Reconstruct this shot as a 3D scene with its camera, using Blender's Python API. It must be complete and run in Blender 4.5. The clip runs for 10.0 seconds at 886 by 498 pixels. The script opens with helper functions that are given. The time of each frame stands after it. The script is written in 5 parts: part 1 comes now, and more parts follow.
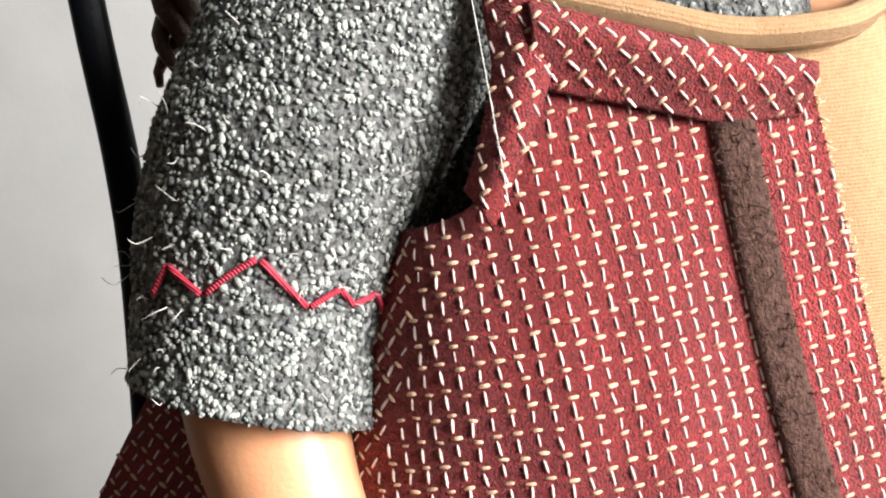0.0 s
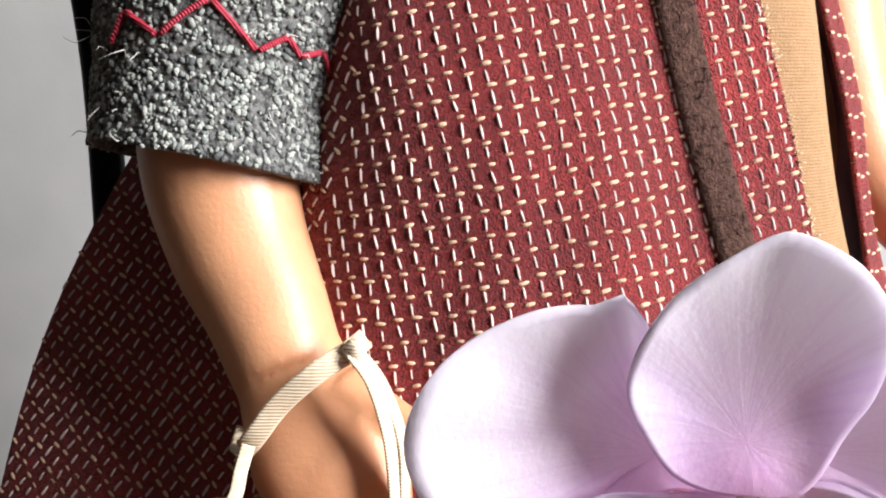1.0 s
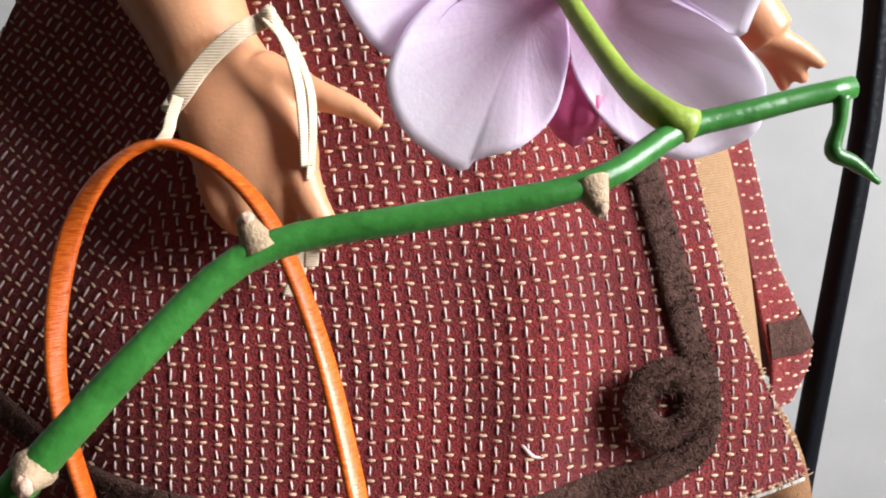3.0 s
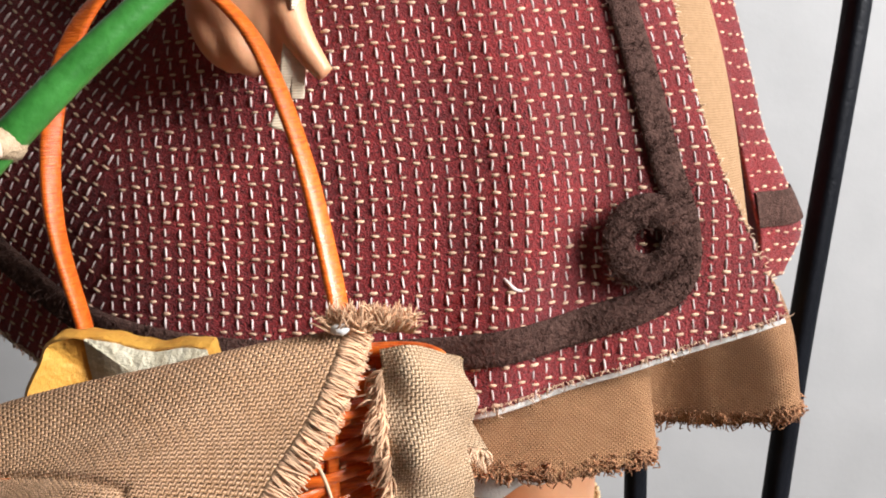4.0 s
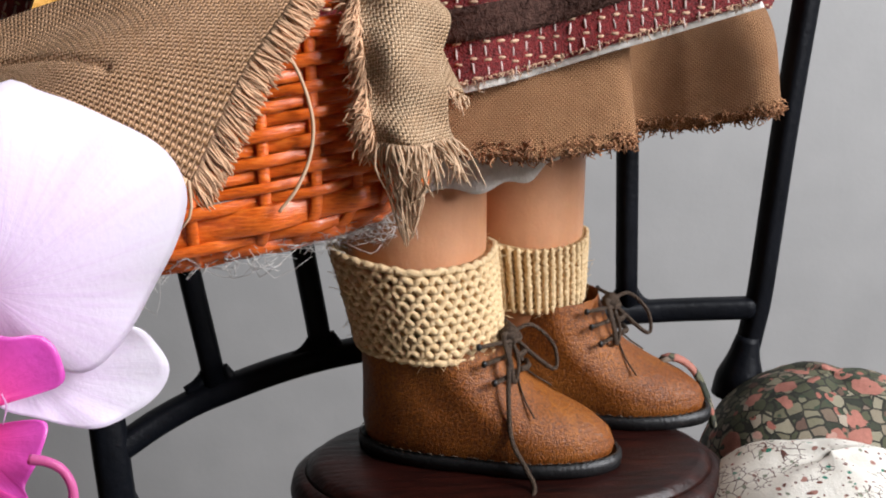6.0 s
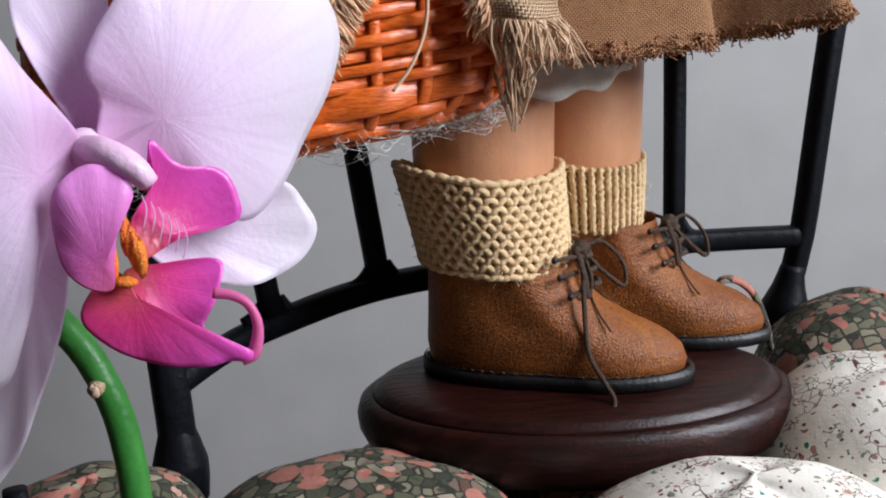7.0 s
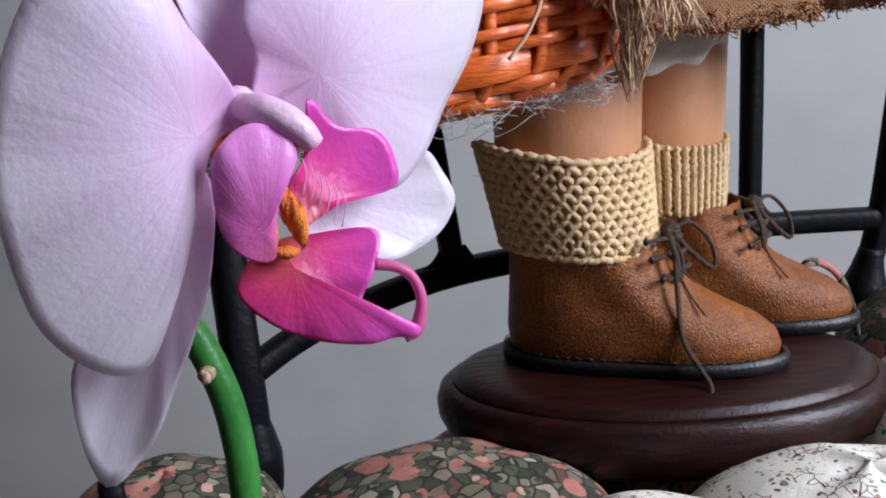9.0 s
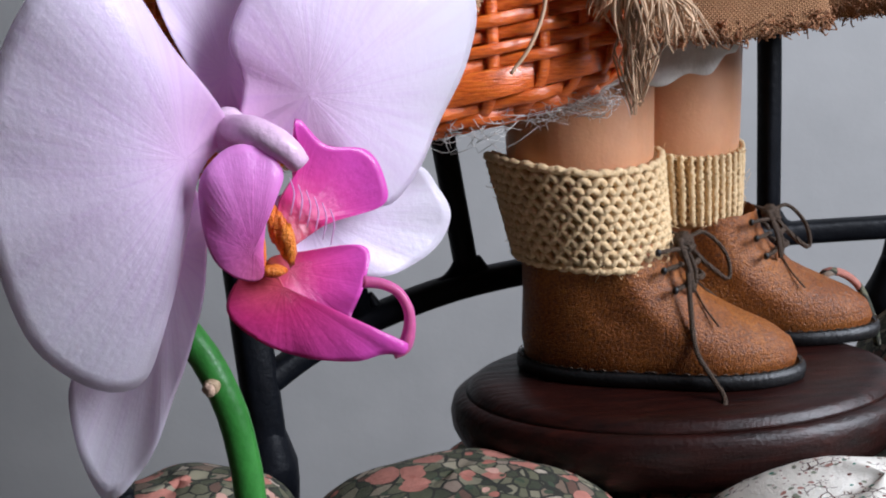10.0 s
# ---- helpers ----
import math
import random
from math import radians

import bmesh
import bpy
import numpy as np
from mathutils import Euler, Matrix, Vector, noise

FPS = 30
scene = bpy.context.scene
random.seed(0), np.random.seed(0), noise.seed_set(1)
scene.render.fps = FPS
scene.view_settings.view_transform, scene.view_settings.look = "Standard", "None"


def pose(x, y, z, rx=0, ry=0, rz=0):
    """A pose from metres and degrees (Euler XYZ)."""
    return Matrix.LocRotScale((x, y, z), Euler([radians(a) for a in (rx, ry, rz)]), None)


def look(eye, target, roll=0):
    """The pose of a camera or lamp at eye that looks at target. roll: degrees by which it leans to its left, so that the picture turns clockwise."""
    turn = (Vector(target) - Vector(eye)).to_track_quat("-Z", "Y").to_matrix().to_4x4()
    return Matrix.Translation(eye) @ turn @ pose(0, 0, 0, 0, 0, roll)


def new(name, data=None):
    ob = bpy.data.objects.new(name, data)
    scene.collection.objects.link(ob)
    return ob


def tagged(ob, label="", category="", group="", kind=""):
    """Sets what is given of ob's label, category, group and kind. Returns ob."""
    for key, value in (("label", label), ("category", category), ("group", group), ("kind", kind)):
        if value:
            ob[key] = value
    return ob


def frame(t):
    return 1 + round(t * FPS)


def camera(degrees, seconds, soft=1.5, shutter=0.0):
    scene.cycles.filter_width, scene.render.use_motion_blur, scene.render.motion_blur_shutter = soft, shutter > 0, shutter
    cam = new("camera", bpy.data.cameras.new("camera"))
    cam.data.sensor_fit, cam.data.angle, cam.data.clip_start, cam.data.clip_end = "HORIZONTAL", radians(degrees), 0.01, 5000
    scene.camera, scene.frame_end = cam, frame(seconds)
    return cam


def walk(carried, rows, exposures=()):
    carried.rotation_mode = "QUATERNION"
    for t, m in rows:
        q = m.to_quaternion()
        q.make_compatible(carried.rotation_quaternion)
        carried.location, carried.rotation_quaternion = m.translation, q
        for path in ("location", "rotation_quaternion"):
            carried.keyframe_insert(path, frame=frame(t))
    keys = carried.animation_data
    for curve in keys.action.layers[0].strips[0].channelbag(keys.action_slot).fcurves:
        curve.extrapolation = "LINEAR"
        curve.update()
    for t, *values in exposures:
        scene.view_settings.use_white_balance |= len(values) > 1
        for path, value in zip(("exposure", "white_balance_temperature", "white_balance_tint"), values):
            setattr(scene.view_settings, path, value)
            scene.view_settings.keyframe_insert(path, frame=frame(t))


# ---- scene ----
cam = camera(50, 10.0, soft=2.0)
PATH = [
    (0, look((0.00388, -0.12056, 0.36405), (-0.00806, 0.07541, 0.32594), -0.98)),
    (0.5, look((0.01051, -0.13098, 0.34146), (-0.00003, 0.06486, 0.30226), -0.72)),
    (1, look((0.01116, -0.14201, 0.31606), (0.00430, 0.05475, 0.28089), -0.73)),
    (1.2, look((0.01116, -0.14689, 0.31047), (0.00691, 0.04843, 0.26769), -0.36)),
    (1.5, look((0.01261, -0.15361, 0.29802), (0.00819, 0.04174, 0.25534), -0.12)),
    (2, look((0.01380, -0.16708, 0.27391), (0.01892, 0.02913, 0.23549), 0.99)),
    (2.2, look((0.01472, -0.17050, 0.26784), (0.02259, 0.02537, 0.22815), 0.76)),
    (3.3, look((0.01360, -0.19376, 0.24130), (0.02556, 0.00303, 0.20764), -0.40)),
    (3.5, look((0.01463, -0.19557, 0.23031), (0.02558, 0.00118, 0.19609), -0.58)),
    (4, look((0.02264, -0.20204, 0.21526), (0.02918, -0.00515, 0.18073), -0.79)),
    (4.5, look((0.02624, -0.21137, 0.19411), (0.02699, -0.01452, 0.15875), -0.42)),
    (5, look((0.03397, -0.21834, 0.17120), (0.03164, -0.02166, 0.13502), -1.01)),
    (5.2, look((0.03398, -0.21961, 0.16411), (0.03239, -0.02361, 0.12433), -1.06)),
    (6.3, look((0.02496, -0.22234, 0.14089), (0.03098, -0.02744, 0.09641), -1.89)),
    (6.5, look((0.01436, -0.22205, 0.13356), (0.02450, -0.02728, 0.08927), -1.89)),
    (7, look((-0.00221, -0.22236, 0.12518), (0.00796, -0.02763, 0.08070), -2.20)),
    (7.5, look((-0.00979, -0.21926, 0.12259), (0.00299, -0.02410, 0.08079), -2.69)),
    (8, look((-0.02059, -0.21210, 0.12053), (-0.00968, -0.01653, 0.08013), -2.75)),
    (8.5, look((-0.02456, -0.21188, 0.12181), (-0.01425, -0.01612, 0.08218), -2.73)),
    (9, look((-0.02257, -0.21274, 0.12041), (-0.01479, -0.01807, 0.07518), -2.86)),
    (9.5, look((-0.01914, -0.21388, 0.12151), (-0.01378, -0.01879, 0.07780), -3.10)),
    (10, look((-0.01705, -0.21354, 0.12171), (-0.01583, -0.01835, 0.07810), -3.48)),
]
walk(cam, PATH, [(0, 1.0, 6500, 10), (0.5, 0.85, 6500, 10), (1.0, 0.55, 6350, 12), (1.3, 0.3, 6200, 12), (1.6, -0.02, 5950, 12), (2.2, -0.15, 5800, 12), (2.8, 0.15, 6150, 12), (3.3, 0.4, 6300, 11),
                 (4.5, 0.42, 6300, 12), (5.0, 0.1, 6200, 12), (5.2, 0.02, 6200, 12), (6.3, -0.2, 6150, 12), (7.0, -0.25, 5950, 12), (8.0, -0.25, 5700, 12), (10.0, -0.28, 5700, 12)])

# ---- light ----
world = bpy.data.worlds.new("sky")
scene.world = world
world.use_nodes = True
sky = world.node_tree.nodes.new("ShaderNodeTexSky")
sky.sky_type = 'NISHITA'
sky.sun_disc = False
sky.sun_elevation = radians(35)
sky.sun_rotation = radians(100)
world.node_tree.links.new(sky.outputs[0], world.node_tree.nodes["Background"].inputs[0])
world.node_tree.nodes["Background"].inputs[1].default_value = 0.1


def window_light(name, at, to, w, h, watts, colour):
    lamp = bpy.data.lights.new(name, 'AREA')
    lamp.shape, lamp.size, lamp.size_y = 'RECTANGLE', w, h
    lamp.energy, lamp.color = watts, colour
    ob = new(name, lamp)
    ob.matrix_world = look(at, to)
    return ob


window_light("window_light", (1.17, -0.54, 0.82), (0.0, -0.08, 0.2), 0.6, 0.8, 46.0, (1.0, 0.985, 0.965))

# ---- materials ----


class Mat:
    """A node material with a few short-hands."""

    def __init__(self, name, rough=0.6, metal=0.0):
        self.m = bpy.data.materials.new(name)
        self.m.use_nodes = True
        self.t = self.m.node_tree
        self.b = self.t.nodes["Principled BSDF"]
        self.b.inputs["Roughness"].default_value = rough
        self.b.inputs["Metallic"].default_value = metal
        self.co = self.t.nodes.new("ShaderNodeTexCoord")

    def n(self, kind, **kw):
        node = self.t.nodes.new("ShaderNode" + kind)
        for k, v in kw.items():
            if k in node.inputs.keys():
                node.inputs[k].default_value = v
        return node

    def link(self, a, b):
        self.t.links.new(a, b)

    def space(self, what="Object", scale=(1, 1, 1), turn=0.0):
        mp = self.n("Mapping")
        mp.inputs["Scale"].default_value = scale
        mp.inputs["Rotation"].default_value = (0, 0, turn)
        self.link(self.co.outputs[what], mp.inputs["Vector"])
        return mp.outputs[0]

    def noise(self, scale, detail=3.0, vec=None, rough=0.55):
        nz = self.n("TexNoise", Scale=scale, Detail=detail, Roughness=rough)
        self.link(vec or self.co.outputs["Object"], nz.inputs["Vector"])
        return nz.outputs["Fac"]

    def voronoi(self, scale, vec=None, feature='F1', rand=1.0):
        vo = self.n("TexVoronoi", Scale=scale, Randomness=rand)
        vo.feature = feature
        self.link(vec or self.co.outputs["Object"], vo.inputs["Vector"])
        return vo

    def wave(self, scale, vec, axis='X', distort=0.0):
        w = self.n("TexWave", Scale=scale, Distortion=distort)
        w.bands_direction = axis
        self.link(vec, w.inputs["Vector"])
        return w.outputs["Fac"]

    def ramp(self, fac, stops):
        r = self.n("ValToRGB")
        e = r.color_ramp.elements
        while len(e) < len(stops):
            e.new(0.5)
        for el, (p, c) in zip(e, stops):
            el.position, el.color = p, (*c, 1)
        self.link(fac, r.inputs[0])
        return r.outputs[0]

    def mix(self, fac, a, b, mode='MIX'):
        mx = self.n("Mix")
        mx.data_type, mx.blend_type = 'RGBA', mode
        for sock, v in ((mx.inputs[0], fac), (mx.inputs[6], a), (mx.inputs[7], b)):
            if isinstance(v, (int, float)):
                sock.default_value = v
            elif isinstance(v, tuple):
                sock.default_value = (*v, 1)
            else:
                self.link(v, sock)
        return mx.outputs[2]

    def math(self, op, a, b=0.0):
        mt = self.n("Math")
        mt.operation = op
        for sock, v in ((mt.inputs[0], a), (mt.inputs[1], b)):
            if isinstance(v, (int, float)):
                sock.default_value = v
            else:
                self.link(v, sock)
        return mt.outputs[0]

    def colour(self, c):
        if isinstance(c, tuple):
            self.b.inputs["Base Color"].default_value = (*c, 1)
        else:
            self.link(c, self.b.inputs["Base Color"])
        return self

    def bump(self, height, dist, strength=1.0):
        bp = self.n("Bump", Strength=strength, Distance=dist)
        self.link(height, bp.inputs["Height"])
        last = self.b.inputs["Normal"]
        if last.is_linked:
            self.link(last.links[0].from_socket, bp.inputs["Normal"])
        self.link(bp.outputs[0], last)
        return self

    def set(self, **kw):
        for k, v in kw.items():
            s = self.b.inputs[k.replace("_", " ")]
            if isinstance(v, (int, float, tuple)):
                s.default_value = v
            else:
                self.link(v, s)
        return self


def plain(name, dark, light, scale, rough=0.6, metal=0.0, bump=0.0, bump_scale=None):
    """Two tones mottled by noise, with a second finer grain and a fine relief."""
    m = Mat(name, rough, metal)
    a = m.ramp(m.noise(scale, 4), [(0.3, dark), (0.7, light)])
    fine = m.noise(scale * 6, 2)
    m.colour(m.mix(0.25, a, m.ramp(fine, [(0.3, tuple(v * 0.7 for v in dark)), (0.7, light)])))
    if bump:
        m.bump(m.noise(bump_scale or scale * 4, 4), bump)
    return m


def yarn_vary(m, col, spread=0.35):
    """Colour that changes a little from strand to strand."""
    geo = m.n("NewGeometry")
    f = geo.outputs["Random Per Island"]
    return m.ramp(f, [(0.0, tuple(v * (1 - spread) for v in col)), (1.0, tuple(min(1, v * (1 + spread * 0.6)) for v in col))])


# painted plaster wall
m = plain("wall_paint", (0.40, 0.40, 0.395), (0.44, 0.438, 0.43), 3.0, 0.85, bump=0.00015, bump_scale=160)
WALL = m.m
# dark tone for the unseen walls, picked to cut bounced fill light
DIM_WALL = plain("dim_unseen_wall", (0.13, 0.115, 0.10), (0.17, 0.15, 0.13), 3.0, 0.85, bump=0.00015, bump_scale=160).m
CEIL = plain("ceiling_paint", (0.46, 0.45, 0.43), (0.52, 0.51, 0.49), 2.0, 0.9, bump=0.0005, bump_scale=150).m
m = plain("floor_boards", (0.08, 0.045, 0.028), (0.14, 0.085, 0.05), 6.0, 0.5, bump=0.0006, bump_scale=60)
FLOOR = m.m
WHITE = plain("white_gloss_paint", (0.72, 0.72, 0.70), (0.8, 0.8, 0.78), 5.0, 0.35).m
# black lacquered iron
m = plain("black_iron", (0.002, 0.0025, 0.004), (0.005, 0.006, 0.009), 60, 0.48, bump=0.0003, bump_scale=400)
m.set(Specular_IOR_Level=0.13)
IRON = m.m
# red woven wool ground
m = Mat("red_woven_wool", 0.92)
uv = m.co.outputs["UV"]
tuft = m.voronoi(26, uv)
h = m.math('SUBTRACT', 1.0, tuft.outputs["Distance"])
sep = m.n("SeparateColor")
m.link(tuft.outputs["Color"], sep.inputs[0])
tone = m.ramp(sep.outputs[0], [(0.0, (0.10, 0.006, 0.008)), (0.35, (0.21, 0.010, 0.013)), (0.8, (0.33, 0.02, 0.023)), (1.0, (0.44, 0.045, 0.042))])
fine = m.ramp(m.noise(1500, 3), [(0.3, (0.13, 0.007, 0.009)), (0.7, (0.42, 0.035, 0.034))])
broad = m.ramp(m.noise(45, 2), [(0.35, (0.8, 0.8, 0.85)), (0.65, (1.1, 1.05, 1.0))])
m.colour(m.mix(1.0, m.mix(0.4, tone, fine), broad, 'MULTIPLY'))
m.bump(h, 0.0006).bump(m.noise(1800, 4), 0.0006)
m.set(Sheen_Weight=0.12, Sheen_Roughness=0.5)
RED = m.m
m = Mat("white_stitch_yarn", 0.85)
m.colour(yarn_vary(m, (0.74, 0.60, 0.56), 0.25)).bump(m.noise(3000, 2), 0.0002)
STITCH_W = m.m
m = Mat("tan_stitch_yarn", 0.85)
m.colour(yarn_vary(m, (0.66, 0.44, 0.29), 0.28)).bump(m.noise(3000, 2), 0.0002)
STITCH_T = m.m
# grey boucle sweater
m = Mat("grey_boucle_ground", 0.95)
m.colour(m.ramp(m.noise(700, 3), [(0.35, (0.03, 0.03, 0.031)), (0.65, (0.20, 0.20, 0.19))])).bump(m.noise(900, 4), 0.001)
BOUCLE = m.m
m = Mat("grey_boucle_nubs", 0.9)
geo = m.n("NewGeometry")
c = m.ramp(geo.outputs["Random Per Island"], [(0.0, (0.05, 0.053, 0.053)), (0.24, (0.11, 0.118, 0.115)), (0.42, (0.25, 0.27, 0.25)), (0.8, (0.34, 0.36, 0.33)), (1.0, (0.45, 0.46, 0.42))])
m.colour(c).bump(m.noise(2500, 2), 0.0004)
NUB = m.m
m = Mat("red_embroidery", 0.7)
m.colour(m.ramp(m.noise(1500), [(0.3, (0.30, 0.012, 0.03)), (0.7, (0.48, 0.03, 0.06))])).bump(m.wave(700, m.space("Object"), 'DIAGONAL', 0), 0.0002)
EMB = m.m
# brown felted braid
m = plain("brown_felt_braid", (0.035, 0.017, 0.013), (0.12, 0.064, 0.05), 700, 0.95, bump=0.0009, bump_scale=1500)
m.set(Specular_IOR_Level=0.15)
FELT = m.m
# tan corduroy and linen
m = Mat("tan_corduroy", 0.9)
wv = m.wave(4.2, m.co.outputs["UV"], 'Y', 1.2)
m.colour(m.mix(m.math('MULTIPLY', wv, 0.3), m.ramp(m.noise(500, 3), [(0.3, (0.27, 0.155, 0.07)), (0.7, (0.34, 0.20, 0.10))]), (0.37, 0.225, 0.115))).bump(wv, 0.00008).bump(m.noise(2000), 0.0003)
CORD = m.m


def woven(name, dark, mid, light, pitch):
    m = Mat(name, 0.9)
    uv = m.co.outputs["UV"]
    a, b = m.wave(0.314 / pitch, uv, 'X', 0.25), m.wave(0.314 / pitch, uv, 'Y', 0.25)
    ck = m.n("TexChecker", Scale=1 / pitch)
    m.link(uv, ck.inputs["Vector"])
    h = m.mix(ck.outputs["Fac"], a, b)
    tone = m.ramp(m.noise(260, 4), [(0.3, mid), (0.7, light)])
    m.colour(m.mix(h, dark, tone))
    m.bump(h, 0.0005).bump(m.noise(2200), 0.0002)
    return m.m


BURLAP = woven("burlap", (0.26, 0.13, 0.045), (0.63, 0.365, 0.20), (0.77, 0.48, 0.29), 0.074)
LINEN = woven("brown_linen", (0.22, 0.095, 0.03), (0.52, 0.26, 0.12), (0.62, 0.335, 0.16), 0.05)
m = Mat("burlap_strands", 0.85)
m.colour(yarn_vary(m, (0.68, 0.42, 0.25), 0.3))
STRAND = m.m
BURLAP_P = woven("pale_burlap", (0.30, 0.17, 0.07), (0.70, 0.47, 0.29), (0.82, 0.61, 0.41), 0.074)
m = Mat("pale_strands", 0.85)
m.colour(yarn_vary(m, (0.60, 0.41, 0.26), 0.35))
STRAND_P = m.m
m = Mat("brown_fray", 0.9)
m.colour(yarn_vary(m, (0.34, 0.16, 0.075), 0.5))
FRAY = m.m
m = Mat("white_petticoat", 0.8)
m.colour(m.ramp(m.noise(300), [(0.3, (0.72, 0.69, 0.63)), (0.7, (0.82, 0.79, 0.74))])).bump(m.noise(900), 0.0004).set(Transmission_Weight=0.0)
PETTI = m.m
# doll vinyl
m = plain("doll_vinyl", (0.62, 0.30, 0.155), (0.66, 0.33, 0.175), 25, 0.42, bump=0.0001, bump_scale=900)
m.set(Subsurface_Weight=0.12, Subsurface_Radius=(0.6, 0.25, 0.12), Subsurface_Scale=0.004)
SKIN = m.m
HAIR = plain("brown_hair", (0.05, 0.018, 0.009), (0.12, 0.05, 0.028), 900, 0.5, bump=0.0006, bump_scale=1500).m
# satin ribbon
m = Mat("cream_satin", 0.35)
m.colour(m.ramp(m.noise(600), [(0.3, (0.64, 0.52, 0.36)), (0.7, (0.76, 0.64, 0.47))])).bump(m.wave(500, m.space("Object"), 'Z', 1), 0.0001)
SATIN = m.m
# basket
m = Mat("orange_lacquered_bamboo", 0.3)
geo = m.n("NewGeometry")
grain = m.noise(400, 4, m.space("Object", (1, 1, 6)))
m.colour(m.ramp(grain, [(0.25, (0.42, 0.05, 0.004)), (0.5, (0.74, 0.135, 0.01)), (0.8, (0.86, 0.23, 0.03))]))
m.bump(grain, 0.0003).set(Coat_Weight=0.35, Coat_Roughness=0.2)
BAMBOO = m.m
m = Mat("bread_crust", 0.6)
m.colour(m.ramp(m.noise(90, 4), [(0.3, (0.55, 0.24, 0.03)), (0.7, (0.78, 0.42, 0.07))])).bump(m.noise(600), 0.0005)
CRUST = m.m
m = Mat("bread_crumb", 0.85)
m.colour(m.ramp(m.noise(260, 5), [(0.3, (0.60, 0.52, 0.35)), (0.7, (0.76, 0.71, 0.54))])).bump(m.noise(500, 5), 0.0012)
CRUMB = m.m
# boots
m = Mat("tan_boot_leather", 0.45)
g = m.noise(1300, 5)
patch = m.noise(50, 3)
m.colour(m.mix(m.ramp(patch, [(0.35, (0, 0, 0)), (0.7, (1, 1, 1))]), m.ramp(g, [(0.32, (0.075, 0.016, 0.001)), (0.68, (0.30, 0.085, 0.007))]), m.ramp(g, [(0.32, (0.13, 0.034, 0.002)), (0.68, (0.44, 0.15, 0.018))])))
m.bump(g, 0.0003).bump(m.voronoi(2400).outputs["Distance"], 0.00018)
LEATHER = m.m
SOLE = plain("black_sole", (0.004, 0.004, 0.0045), (0.010, 0.010, 0.011), 200, 0.45, bump=0.0003).m
m = Mat("brown_lace", 0.8)
m.colour(m.ramp(m.noise(2200), [(0.3, (0.025, 0.014, 0.008)), (0.7, (0.12, 0.075, 0.045))])).bump(m.wave(900, m.space("Object"), 'DIAGONAL', 0), 0.0003)
LACE = m.m
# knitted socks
# ground under the yarn, darkened to put the holes' shade into its colour
KNIT_SHADE = plain("hole_shade_knit_ground", (0.42, 0.25, 0.10), (0.52, 0.33, 0.15), 500, 0.95, bump=0.0004).m
m = Mat("cream_knit", 0.95)
m.colour(m.ramp(m.noise(900, 3), [(0.3, (0.62, 0.42, 0.21)), (0.7, (0.80, 0.61, 0.36))])).bump(m.noise(2600), 0.0003)
KNIT = m.m
# mahogany stand
m = Mat("mahogany_varnish", 0.4)
g = m.noise(60, 5, m.space("Object", (1, 6, 6)))
m.colour(m.ramp(g, [(0.3, (0.006, 0.0015, 0.0012)), (0.6, (0.022, 0.004, 0.0025)), (0.8, (0.05, 0.010, 0.006))])).bump(g, 0.0004).bump(m.noise(800), 0.00015).set(Specular_IOR_Level=0.3, Coat_Weight=0.06, Coat_Roughness=0.35)
MAHOG = m.m


def floral(name, ground, ground2, spots, cell, stems, shards=False):
    """A printed cotton: small blossoms, leaves and twigs scattered on a ground."""
    m = Mat(name, 0.85)
    nz = m.n("TexNoise", Scale=120.0, Detail=2.0)
    m.link(m.co.outputs["Object"], nz.inputs["Vector"])
    warp = m.n("VectorMath")
    warp.operation = 'MULTIPLY_ADD'
    warp.inputs[1].default_value = (0.004, 0.004, 0.004)
    m.link(nz.outputs["Color"], warp.inputs[0])
    m.link(m.co.outputs["Object"], warp.inputs[2])
    vec = warp.outputs[0]
    col = m.ramp(m.noise(40), [(0.3, ground), (0.7, ground2)])
    if shards:
        leaf = m.voronoi(230, vec)
        sh = m.n("SeparateColor")
        m.link(leaf.outputs["Color"], sh.inputs[0])
        col = m.ramp(sh.outputs[1], [(0.0, (0.025, 0.03, 0.018)), (0.3, (0.07, 0.075, 0.04)), (0.55, (0.14, 0.13, 0.08)), (0.75, (0.30, 0.27, 0.19)), (0.9, (0.10, 0.05, 0.035)), (1.0, (0.42, 0.36, 0.28))])
        rim = m.voronoi(230, vec, 'DISTANCE_TO_EDGE').outputs["Distance"]
        col = m.mix(m.math('LESS_THAN', rim, 0.07), col, (0.02, 0.02, 0.014))
    elif stems:
        edge = m.voronoi(stems, vec, 'DISTANCE_TO_EDGE').outputs["Distance"]
        gap = m.noise(90, 1)
        line = m.math('MULTIPLY', m.math('LESS_THAN', edge, 0.035), m.math('GREATER_THAN', gap, 0.52))
        col = m.mix(line, col, (0.10, 0.045, 0.035))
    for i, (c, size, dens, k) in enumerate(spots):
        off = m.space("Object", (1, 1, 1))
        off.node.inputs["Location"].default_value = (0.013 * i + 0.005, 0.021 * i, 0.017 * i)
        w2 = m.n("VectorMath")
        w2.operation = 'MULTIPLY_ADD'
        w2.inputs[1].default_value = (0.006, 0.006, 0.006)
        m.link(nz.outputs["Color"], w2.inputs[0])
        m.link(off, w2.inputs[2])
        vo = m.voronoi(cell * k, w2.outputs[0])
        sep = m.n("SeparateColor")
        m.link(vo.outputs["Color"], sep.inputs[0])
        on = m.math('MULTIPLY', m.math('LESS_THAN', vo.outputs["Distance"], size), m.math('LESS_THAN', sep.outputs[0], dens))
        shade = m.mix(m.noise(700, 2), c, tuple(v * 0.55 for v in c))
        col = m.mix(on, col, shade)
    m.colour(col).bump(m.noise(1500), 0.0002).bump(m.noise(70, 3), 0.002, 0.6)
    return m.m


